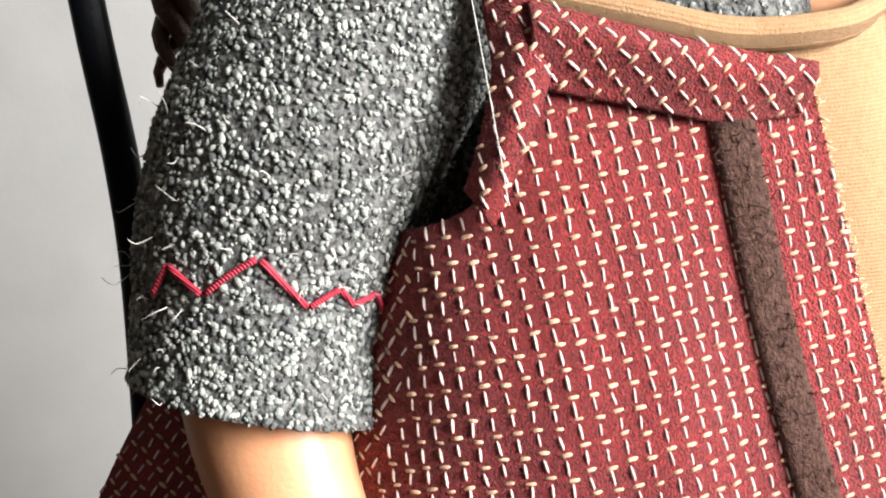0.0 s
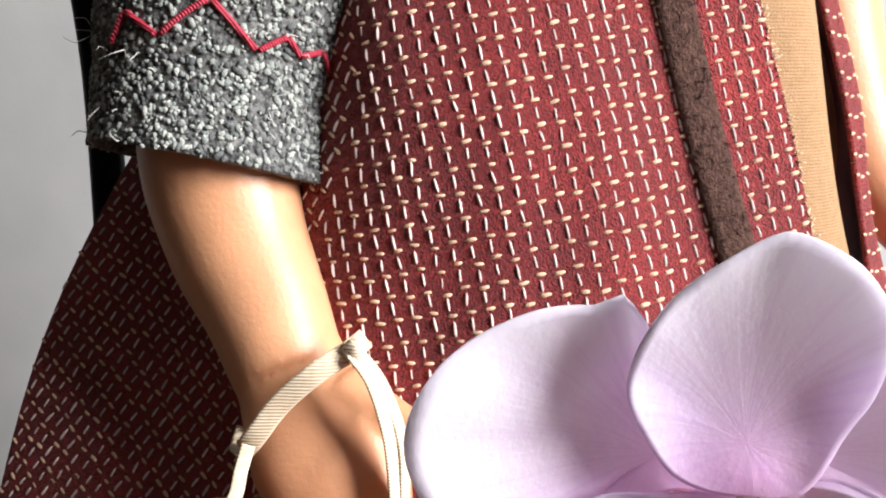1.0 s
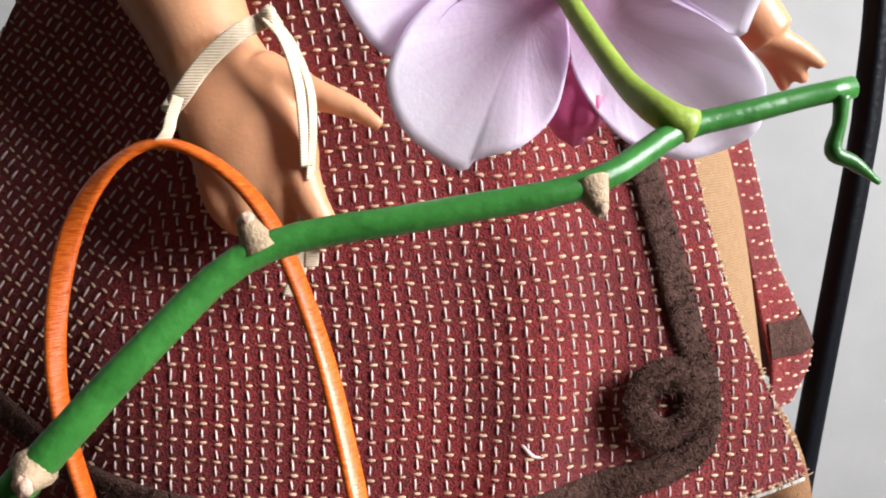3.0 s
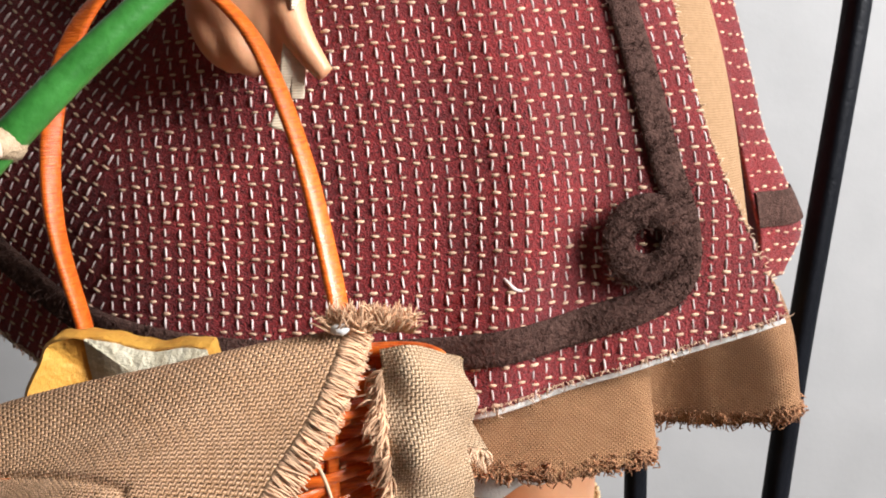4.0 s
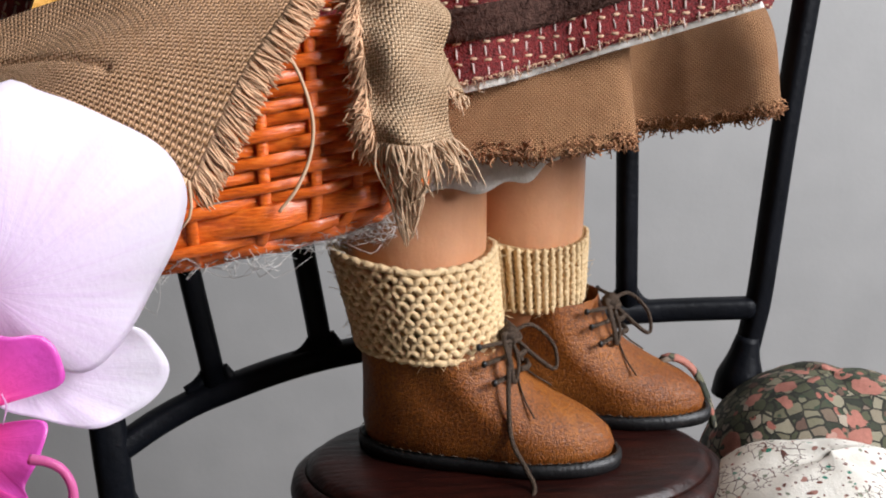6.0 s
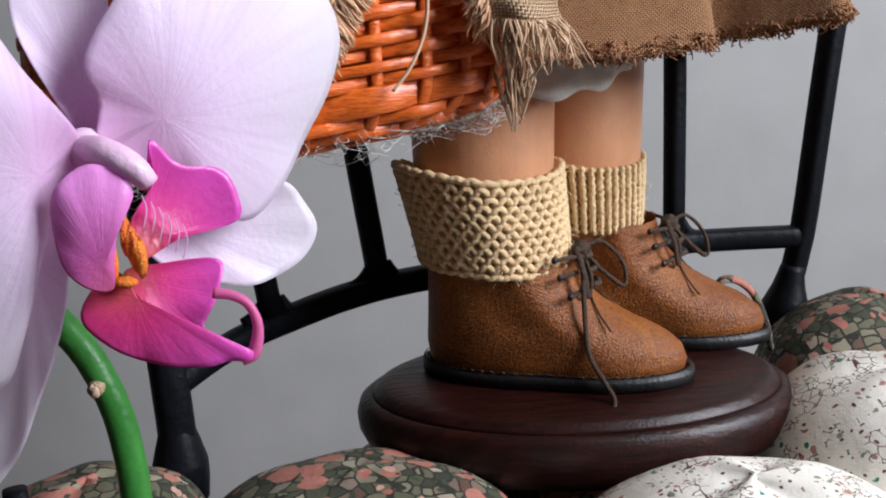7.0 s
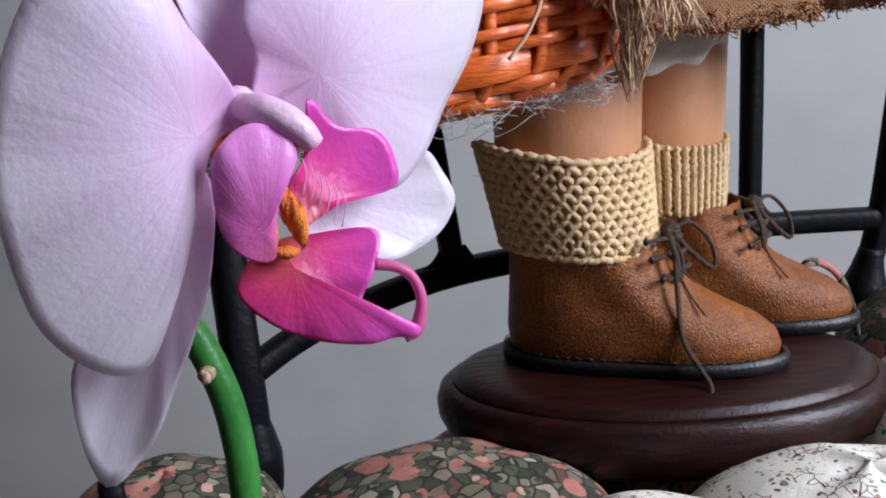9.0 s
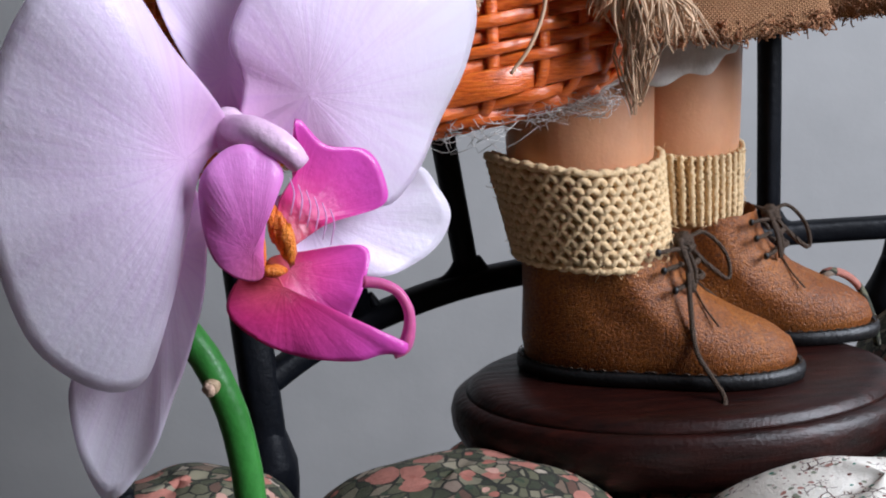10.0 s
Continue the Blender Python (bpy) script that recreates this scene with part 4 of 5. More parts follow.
# ---- dress under the coat: corduroy front and linen skirt ----
dress = thing("underdress", (5, 8, 11.7), "tan dress with a ribbed front and frayed linen skirt", "dress")
FRONT = net([[(0.6, 5.8, 37.6), (2.8, 5.6, 37.2), (4.9, 6.0, 36.9), (7.3, 7.2, 37.1), (8.8, 9.5, 37.4)], [(1, 5.4, 33), (3, 5.6, 33), (5.5, 6.3, 33), (8.3, 7.4, 33), (9.2, 10, 33)],
             [(1, 5, 28), (3, 5.2, 28), (6.5, 6.3, 28), (9.4, 7.7, 28), (10.2, 11, 28)], [(1, 4.4, 22), (4, 4.4, 22), (8, 5.2, 22), (11.3, 7.6, 22), (11.6, 11.5, 22)],
             [(1, 4.0, 16.5), (4, 3.8, 16.5), (9, 4.2, 16.5), (12.0, 6.6, 16.5), (12.4, 11.5, 16.5)]], 60, 60)
g = Geo()
sheet(g, FRONT, 0.1)
part("ribbed_front", g, CORD, dress, "tan ribbed corduroy front")
g = Geo()
tube(g, [(1.0, 5.3, 37.6), (3.03, 5.35, 37.15), (4.7, 5.7, 36.85), (6.7, 6.5, 37.0), (8.4, 9.0, 37.5)], 0.25, 10, 40, flat=1.3)
part("neck_piping", g, CORD, dress, "tan knitted piping")
SK = net([[(-6, 8, 20), (-3, 5, 20), (1, 4.0, 19.5), (4, 3.8, 19.5), (6.5, 4.2, 19.5), (8.6, 4.9, 19.6), (9.0, 5.6, 18.6), (9.7, 6.2, 17.8), (10.4, 7.4, 17.6), (11.0, 9.5, 17.8), (11.4, 13, 18)],
          [(-7, 8, 15.5), (-3.5, 4.6, 15), (0.5, 3.2, 15), (3.8, 2.9, 15), (6.2, 3.1, 15), (8.1, 3.6, 15), (8.8, 5.2, 15), (10.4, 5.0, 15.2), (12.0, 4.6, 15.2), (12.9, 7.4, 15.5), (12.6, 13, 15.5)],
          [(-7.5, 8, 12.2), (-3.6, 4.4, 11.9), (0.4, 2.9, 11.7), (3.6, 2.3, 11.8), (5.9, 2.3, 11.65), (8.25, 2.75, 11.95), (8.75, 5.2, 12.0), (10.6, 4.7, 12.1), (12.5, 4.0, 12.5), (13.2, 7, 12.4), (13, 13, 12.4)]], 40, 150)
SK = SK + (0.05 * np.sin(np.linspace(0, 60, 150)))[None, :, None] * np.array([0, 1, 0]) * np.linspace(0, 1, 40)[:, None, None]
g = Geo()
sheet(g, SK, 0.12, 1.0)
skirt = part("skirt", g, LINEN, dress, "brown linen skirt with a frayed hem")
g = Geo()
st, en = [], []
for k in range(4200):
    p, du, dv, n = sample(SK, rng.uniform(0.95, 1.0), rng.uniform(0, 1.0))
    st.append(p + rng.normal(0, 0.04, 3))
    en.append(p + rng.normal(0, 0.10, 3) + np.array([0, -0.06, -rng.uniform(0.0, 0.08)]))
strands(g, st, en, rng, 0.028, 0.3, 4)
part("frayed_hem", g, FRAY, skirt, "frayed brown hem", kind="stuff")
g = Geo()
PT = net([[(-1, 4.6, 13), (1.5, 4.0, 12.8), (4, 3.7, 12.8), (6.2, 4.3, 12.8), (7.6, 5.6, 13), (8.2, 8, 13)], [(-1, 4.4, 11.2), (1.5, 3.8, 10.75), (4, 3.5, 10.65), (5.8, 4.1, 10.9), (7.0, 5.4, 11.6), (8.0, 8, 12.0)]], 14, 70)
PT[-3:] += (0.10 * np.sin(np.linspace(0, 40, 70)))[None, :, None] * np.array([0.0, 0.5, 1.0])
sheet(g, PT, 0.05)
part("petticoat_edge", g, PETTI, dress, "crumpled white petticoat edge")

# loose thread on the coat and a long stray fibre at the strap
g = Geo()
tube(g, [(4.35, 2.5, 16.95), (4.55, 2.3, 16.75), (4.75, 2.25, 16.55), (5.0, 2.3, 16.5)], [0.035, 0.05, 0.05, 0.03], 6, 20)
part("loose_thread", g, STITCH_W, near, "curl of cream thread")
g = Geo()
tube(g, [(-0.2, 4.5, 38.2), (0.1, 4.3, 36.6), (0.35, 4.2, 35.2), (0.55, 4.3, 34.0)], 0.01, 4, 30)
part("stray_fibre", g, LINT, strap)

# ---- socks and boots ----


def sock(at, r, z0, z1, lean, label, seed, ribbed=False):
    """A turned-down knitted cuff: an open net of yarn, or upright ribs, over a ground darkened to stand for the shade
    in the gaps.
    """
    x, y = at
    ob = thing("sock", (x, y, z0), label, "sock", "socks")
    rs = np.random.default_rng(seed)

    def on(a, z, off=0.0):
        k = np.clip((z - z0) / (z1 - z0), 0, 1)
        rr = r * (0.93 + 0.08 * k + 0.05 * np.maximum(0, -np.cos(a)) * k ** 2) + off
        roll = 0.05 * np.sin(3 * a + 1) * k + 0.03 * np.sin(7 * a)
        return np.stack([x - lean * (k - 0.5) + (rr + roll) * np.cos(a), y + (rr + roll) * np.sin(a), z + 0.1 * np.sin(2 * a + 0.6) + 0.2 * np.maximum(0, -np.cos(a)) * k + 0 * a], -1)

    n = 96
    a = np.linspace(0, 2 * np.pi, n, endpoint=False)
    rows = [(z0 - 0.15, -0.3), (z0, -0.1), (z0 + 0.12, -0.02), ((z0 + z1) / 2, 0.0), (z1 - 0.15, 0.0), (z1, -0.06), (z1 + 0.02, -0.2), (z1 - 0.9, -0.3)]
    v = np.vstack([on(a, np.full(n, z), off) for z, off in rows])
    cuff = part("cuff", Geo().add(v, grid_faces(len(rows), n, 0, False, True)), KNIT_SHADE, ob)
    g = Geo()
    arc = (-np.pi * 1.2, 0.5)
    if ribbed:
        count = int((arc[1] - arc[0]) * r / 0.27)
        for k in range(count):
            a0 = arc[0] + (arc[1] - arc[0]) * k / count
            z = np.linspace(z0, z1 + 0.02, 40)
            wig = 0.01 * np.sin(np.arange(40) * np.pi / 2) + rs.normal(0, 0.006, 40)
            tube(g, on(a0 + wig, z, 0.05), [0.085, 0.105, 0.1, 0.105, 0.08], 6, smooth_path=False)
        for z in np.arange(z0 + 0.1, z1, 0.24):
            a1 = np.linspace(*arc, 150)
            tube(g, on(a1, np.full(150, z) + 0.03 * np.sin(np.arange(150) * 1.3), 0.0), 0.05, 5, smooth_path=False)
    else:
        turns = int((z1 - z0) / 0.235)
        m = int((arc[1] - arc[0]) * r / 0.40) * 8
        a1 = np.linspace(*arc, m)
        for i in range(turns + 1):
            z = z0 + 0.06 + i * (z1 - z0 - 0.08) / turns
            wave = (0.085 if 0 < i < turns else 0.03) * np.sin(np.arange(m) * np.pi / 4 + np.pi * (i % 2) + 0.4 * math.sin(i)) + rs.normal(0, 0.010, m)
            tube(g, on(a1, z + wave, 0.045 + rs.normal(0, 0.01, m)), 0.112, 6, smooth_path=False)
    for k in range(160):
        a0, z = rs.uniform(*arc), rs.uniform(z0, z1)
        q = on(np.array([a0]), np.array([z]), 0.1)[0]
        tube(g, [q, q + rs.normal(0, 0.09, 3), q + rs.normal(0, 0.16, 3)], 0.009, 3, 4)
    part("knit_yarn", g, KNIT, cuff, "cream knitting yarn", kind="stuff")
    return ob


sock((2.62, 5.75), 2.36, 5.72, 8.5, 0.42, "cream openwork knitted sock turned down over a boot", 3)
sock((5.98, 8.7), 2.12, 6.2, 8.3, 0.1, "cream ribbed knitted sock turned down over a boot", 4, True)


def boot(dx, dy, ang, label):
    """A laced leather ankle boot; the foot points along +x before it is turned."""
    ca, sa = math.cos(ang), math.sin(ang)
    at = lambda x, y, z: np.array([dx + x * ca - y * sa, dy + x * sa + y * ca, z])
    ob = thing("boot", at(3, 0, 2.27), label, "boot", "boots")

    def outline(front, back, w, k, n=56):
        """An egg-shaped slice from heel to toe."""
        out = []
        for j in range(n):
            a = 2 * np.pi * j / n
            c, s = math.cos(a), math.sin(a)
            cx = np.sign(c) * abs(c) ** 0.8
            x = (front + back) / 2 + (front - back) / 2 * cx
            t = (x - back) / (front - back)
            ww = w * np.interp(t, [0, 0.15, 0.35, 0.5, 0.72, 0.9, 1], [0.9, 0.98, 0.96 - 0.06 * k, 0.93 - 0.04 * k, 1.0, 0.92, 0.8])
            out.append((x, ww * np.sign(s) * abs(s) ** 0.85))
        return out

    zs = np.array([2.55, 2.9, 3.3, 3.65, 3.95, 4.2, 4.5, 4.8, 5.2, 5.7, 6.0, 6.3])
    fr = np.interp(zs, [2.5, 2.9, 3.3, 3.65, 3.95, 4.2, 4.6, 5.2, 5.8, 6.4, 7], [7.75, 7.85, 7.7, 7.25, 6.65, 6.05, 5.35, 4.75, 4.45, 4.3, 4.3])
    bk = np.interp(zs, [2.5, 3.3, 5, 6.8], [0.12, 0.0, 0.12, 0.16])
    ws = np.interp(zs, [2.5, 3.0, 3.6, 4.2, 4.8, 5.6, 6.8], [1.58, 1.72, 1.74, 1.72, 1.76, 1.84, 1.86])
    v, n = [], 56
    zs2, q = np.linspace(0, len(zs) - 1, 44), np.arange(len(zs))
    for s in zs2:
        z, f, b, w = (np.interp(s, q, k) for k in (zs, fr, bk, ws))
        for x, y in outline(f, b, w, np.clip((z - 4) / 2, 0, 1)):
            v.append(at(x, y, z + 0.02 * math.sin(x * 5 + y * 7)))
    upper = part("upper", Geo().add(v, grid_faces(44, n, 0, True, True)), LEATHER, ob, "brown grained leather upper")
    g = Geo()
    v = []
    for z, e in ((2.27, 0.0), (2.3, 0.1), (2.5, 0.14), (2.66, 0.12), (2.7, -0.02)):
        for x, y in outline(7.95 + e, -0.1 - e * 0.6, 1.66 + e, 0):
            v.append(at(x, y, z))
    k = len(v)
    v += [at(4, 0, 2.27), at(4, 0, 2.7)]
    f = grid_faces(5, n, 0, True, True) + [(k, (j + 1) % n, j) for j in range(n)] + [(k + 1, 4 * n + j, 4 * n + (j + 1) % n) for j in range(n)]
    sole = part("sole", Geo().add(v, f), SOLE, ob, "black welted sole")
    g = Geo()
    wl = [at(x, y, 2.74) for x, y in outline(7.98, -0.12, 1.72, 0, 150)]
    for a, b in zip(wl[::2], wl[1::2]):
        tube(g, [a, (a + b) / 2 + np.array([0, 0, 0.025]), b], 0.022, 4, 4)
    part("welt_stitching", g, LACE, sole, kind="stuff")

    def skin(x, y):
        """Height of the upper's top over a place along the foot."""
        z = np.interp(x, [3.9, 4.3, 4.45, 4.75, 5.35, 6.05, 6.65, 7.25, 7.7], [7, 6.4, 5.8, 5.2, 4.6, 4.2, 3.95, 3.65, 3.3])
        return z - 0.28 * (abs(y) / 1.7) ** 2 * 2.0

    # eyelets and laces
    g = Geo()
    holes = []
    for i, (x, z) in enumerate(((4.0, 6.05), (4.15, 5.55), (4.45, 5.0))):
        for s in (-1, 1):
            p = at(x - 0.15 + 0.05, s * 1.15, z - 0.05)
            nrm = unit(np.array([ca * 0.62 - s * sa * 0.78, sa * 0.62 + s * ca * 0.78, 0.3]))
            holes.append((i, s, p + nrm * 0.42))
    lace_top = at(4.75, -0.1, 6.15)
    for i, s, p in holes:
        part("eyelet", blob(Geo(), p, (0.09, 0.09, 0.11), 10, 6), SOLE, upper)
        mid = at(4.85 - 0.1 * i + 0.35 * (i == 2), s * 0.35, 6.0 - 0.45 * i)
        tube(g, [p, (p + mid) / 2 + np.array([0.05, -0.1, 0.05]), mid], 0.085, 7, 12, flat=0.7)
    for i in range(3):
        tube(g, [at(4.9 + 0.12 * i, -0.4, 6.0 - 0.42 * i), at(5.02 + 0.13 * i, 0, 5.98 - 0.42 * i), at(4.9 + 0.12 * i, 0.4, 6.0 - 0.42 * i)], 0.09, 7, 12)
    blob(g, lace_top, (0.28, 0.28, 0.26), 14, 8, 0.15, 3)
    tube(g, [lace_top, at(4.7, -0.7, 6.25), at(4.95, -1.0, 5.6), at(5.05, -0.85, 4.9), at(5.1, -0.5, 5.4), lace_top], 0.085, 7, 40, flat=0.7)
    tube(g, [lace_top, at(5.3, 0.4, 6.3), at(5.9, 0.8, 5.6), at(6.0, 0.6, 4.9), at(5.5, 0.3, 5.3), lace_top], 0.085, 7, 40, flat=0.7)
    part("laces", g, LACE, ob, "dark brown tied laces")
    # stitched seam of the toe cap
    g = Geo()
    pts = []
    for y in np.linspace(-1.35, 1.35, 26):
        x = 5.55 - 0.55 * (1 - (y / 1.35) ** 2) + 0.9 * (abs(y) / 1.35) ** 2 * 0.2
        pts.append(at(x, y, skin(x, y) + 0.03))
    tube(g, pts, 0.03, 5, 40)
    part("seam", g, LACE, upper)
    return ob, at


b1, at1 = boot(0.72, 6.2, -0.30, "tan grained leather boot with long trailing lace")
b2, at2 = boot(4.3, 9.35, -0.29, "tan grained leather boot with tied lace")
g = Geo()
tube(g, [at1(4.75, -0.1, 6.15), at1(4.9, -0.9, 5.6), at1(5.0, -1.45, 4.6), at1(5.15, -1.75, 3.5), at1(5.6, -1.95, 2.75), at1(5.9, -2.3, 2.3), at1(5.7, -3.1, 1.9), at1(5.2, -3.6, 1.2), at1(4.9, -3.75, 0.6)], 0.075, 7, 90, flat=0.8)
part("trailing_lace", g, LACE, b1, "long loose lace end")

# ---- ribbon on the wrist ----
ribbon = thing("ribbon", (-2, 2.5, 20.4), "cream satin ribbon tied round the doll's wrist and the basket handle", "ribbon")


def strip(pts, width, up, seg=40, thick=0.04):
    return tube(Geo(), pts, width / 2, 12, seg, flat=thick / width * 2, up=up, power=4)


part("band", strip([(-1.0, 3.3, 26.75), (-1.25, 2.75, 26.65), (-1.8, 2.45, 26.35), (-2.5, 2.45, 25.75), (-3.05, 2.45, 25.05), (-3.35, 2.7, 24.75), (-3.4, 3.4, 24.9)], 0.42, (0.25, -1, 0.35)), SATIN, ribbon)
part("loop", strip([(-3.1, 2.3, 25.0), (-3.2, 2.05, 24.6), (-3.25, 1.75, 24.25), (-3.5, 1.65, 23.95)], 0.26, (0.2, -1, 0)), SATIN, ribbon)
part("tail", strip([(-1.15, 2.55, 26.7), (-0.75, 2.3, 26.2), (-0.45, 2.05, 25.3), (-0.35, 1.95, 24.3), (-0.35, 2.0, 23.5)], 0.36, (0.7, -0.7, 0.2)), SATIN, ribbon)
part("tail", strip([(-1.1, 2.6, 26.75), (-0.6, 2.45, 26.1), (-0.25, 2.2, 25.2), (-0.2, 2.1, 24.3), (-0.3, 2.15, 23.2)], 0.34, (0.9, -0.4, 0.2)), SATIN, ribbon)
part("tail", strip([(-0.35, 2.4, 23.0), (-0.5, 2.2, 22.0), (-0.6, 2.35, 21.2), (-0.85, 2.4, 20.5)], 0.36, (0.3, -1, 0)), SATIN, ribbon)
part("tail", strip([(-0.2, 2.5, 23.0), (-0.25, 2.3, 22.2), (-0.3, 2.3, 21.6), (-0.35, 2.4, 21.2)], 0.34, (0.3, -1, 0)), SATIN, ribbon)
part("knot", blob(Geo(), (-1.12, 2.6, 26.72), (0.2, 0.2, 0.24), 14, 8, 0.15, 2), SATIN, ribbon)

# ---- basket ----
basket = thing("basket", (-2, -0.6, 10), "orange lacquered woven bamboo basket with a tall hoop handle", "basket")
BC, BROT = np.array([-2.35, -0.75]), math.radians(11)


def hoop(scale, n, z, dev=None, lift=0.0):
    """Points round the basket at one height, pushed in and out by dev."""
    a = np.linspace(0, 2 * np.pi, n, endpoint=False)
    c, s = np.cos(a), np.sin(a)
    x, y = 5.35 * np.sign(c) * np.abs(c) ** 0.8, 2.4 * np.sign(s) * np.abs(s) ** 0.8
    nx, ny = unit(np.stack([c / 5.35, s / 2.55], 1)).T
    d = 0 if dev is None else dev
    x, y = x * scale + nx * d, y * scale + ny * d
    return np.stack([BC[0] + x * math.cos(BROT) - y * math.sin(BROT), BC[1] + x * math.sin(BROT) + y * math.cos(BROT), np.full(n, z)], 1) - np.stack([0 * x, 0 * x, 0.13 * (5.2 - x)], 1)


STK = 30
rows = [(0.72, 10.9), (0.84, 11.05), (0.93, 11.3), (0.985, 11.7)] + [(1.0, 12.08 + 0.27 * k) for k in range(13)]
for i, (sc, z) in enumerate(rows):
    n = STK * 8
    ph = np.arange(n) / 8 * np.pi + (np.pi if i % 2 else 0)
    p = hoop(sc, n, z, 0.095 * np.sin(ph))
    wide = 0.125 if i != 3 else 0.27
    p = np.vstack([p, p[:1]])
    up = np.vstack([unit(np.array([q[0] - BC[0], (q[1] - BC[1]) * 3.5, -0.8 if i < 3 else 0.0])) for q in p])
    t = unit(np.gradient(p, axis=0))
    sd = unit(np.cross(t, up))
    g = Geo()
    prof = [(-1, -0.3), (-0.9, 0.35), (0, 0.45), (0.9, 0.35), (1, -0.3), (0, -0.45)]
    jit = 1 + 0.12 * np.sin(np.arange(n + 1) * 0.13 + i)
    v = np.stack([p + sd * (wide * a * jit)[:, None] + up * 0.07 * b for a, b in prof], 1).reshape(-1, 3)
    g.add(v, grid_faces(n + 1, len(prof), 0, False, True))
    part("weaver", g, BAMBOO, basket)
for k in range(STK):
    g = Geo()
    cols = []
    for sc, z in [(0.55, 10.85)] + rows + [(1.0, 15.45)]:
        q = hoop(sc, STK * 8, z)
        cols.append(q[(k * 8 + 4) % (STK * 8)])
    r = np.array(cols)
    mid = np.array([BC[0], BC[1], 13])
    tube(g, r, 0.13, 8, 30, flat=0.4, up=unit(np.array([r[8][0] - mid[0], (r[8][1] - mid[1]) * 3.5, 0])), power=3)
    part("stake", g, BAMBOO, basket)
for sc, z in ((0.99, 15.45), (0.94, 15.45)):
    p = hoop(sc, 80, z)
    part("rim", tube(Geo(), np.vstack([p, p[:1]]), 0.2, 10, flat=0.7, smooth_path=False), BAMBOO, basket)
p = hoop(0.74, 60, 10.85)
v = np.vstack([p, [[BC[0], BC[1], 10.3]]])
part("bottom", Geo().add(v, [(i, (i + 1) % 60, 60) for i in range(60)]), BAMBOO, basket)
g = Geo()
st, en = [], []
lrng = np.random.default_rng(21)
for k in range(420):
    e = hoop(lrng.uniform(0.7, 0.9), 120, 10.95)[lrng.integers(66, 118)]
    st.append(e + lrng.normal(0, 0.12, 3) + np.array([0, -0.1, -0.08]))
    en.append(st[-1] + lrng.normal(0, 0.35, 3) * np.array([1.3, 0.5, 0.45]))
strands(g, st, en, lrng, 0.009, 0.3, 5, 3)
part("lint", g, LINT, basket, "clinging grey dust and lint", kind="stuff")
# slanting strip under the rim
part("binding", tube(Geo(), [(-0.2, -2.75, 15.6), (0.6, -2.45, 15.75), (1.5, -2.1, 15.55), (2.2, -1.75, 15.15)], 0.24, 10, 20, flat=0.3, up=(0.4, -1, 0), power=3), BAMBOO, basket)
# handle
H = [(-4.95, 0.9, 15.4), (-5.15, 0.8, 16.4), (-5.6, 0.85, 18.6), (-5.6, 1.1, 20.6), (-5.2, 1.45, 22.4), (-4.4, 1.7, 23.6), (-3.4, 1.75, 24.05), (-2.2, 1.3, 23.65), (-1.2, 0.75, 22.75), (-0.5, 0.1, 21.5), (0.1, -0.55, 19.9), (0.55, -1.3, 18.2), (0.8, -1.75, 17.0), (0.9, -1.9, 15.6)]
part("handle", tube(Geo(), H, 0.24, 12, 120, flat=0.42, up=(0.35, -0.2, 1), power=3), BAMBOO, basket, "bent bamboo hoop handle")

# ---- bread ----
bread = thing("bread_slice", (-4, 1, 14.4), "thick slice of toy bread with an orange crust", "bread")
g = Geo()
P = [(-5.8, 15.6), (-5.6, 15.95), (-5.2, 16.05), (-4.4, 16.02), (-3.6, 15.86), (-3.2, 15.82), (-2.6, 15.9), (-2.2, 15.88), (-2.0, 15.7), (-1.95, 14.4), (-5.9, 14.4)]
o = crom(P, 66, True) + [0, 0.2]
n = len(o)
v, f = [], []
for y, k in ((-0.55, 0.95), (-0.4, 1.0), (0.2, 1.0), (0.35, 0.96)):
    v += [(-4 + (x + 4) * k, y - 0.12 * (x + 4) + 0.3 * (z - 15.4), 15.2 + (z - 15.2) * k + 0.02 * math.sin(9 * x + 5 * y)) for x, z in o]
k = len(v)
v += [(-4, -0.6, 15.2), (-4, 0.35, 15.2)]
g.add(v, grid_faces(4, n, 0, False, True) + [(k, i, (i + 1) % n) for i in range(n)] + [(k + 1, 3 * n + (i + 1) % n, 3 * n + i) for i in range(n)])
part("crust", g, CRUST, bread, "orange-yellow crust")
g = Geo()
face = [(max(x, -4.75 + 0.3 * (16.0 - z)), z - 0.05) for x, z in o]
v = []
for d in (0.14, 0.02):
    v += [(-4 + (x + 4) * 0.965, -0.63 + d - 0.12 * (x + 4) + 0.3 * (z - 15.4) + 0.02 * math.sin(x * 9 + z * 7), z) for x, z in face]
k = len(v)
v.append((-3.3, -0.72, 15.3))
g.add(v, grid_faces(2, n, 0, False, True) + [(n + i, n + (i + 1) % n, k) for i in range(n)])
part("crumb", g, CRUMB, bread, "pale crumb")
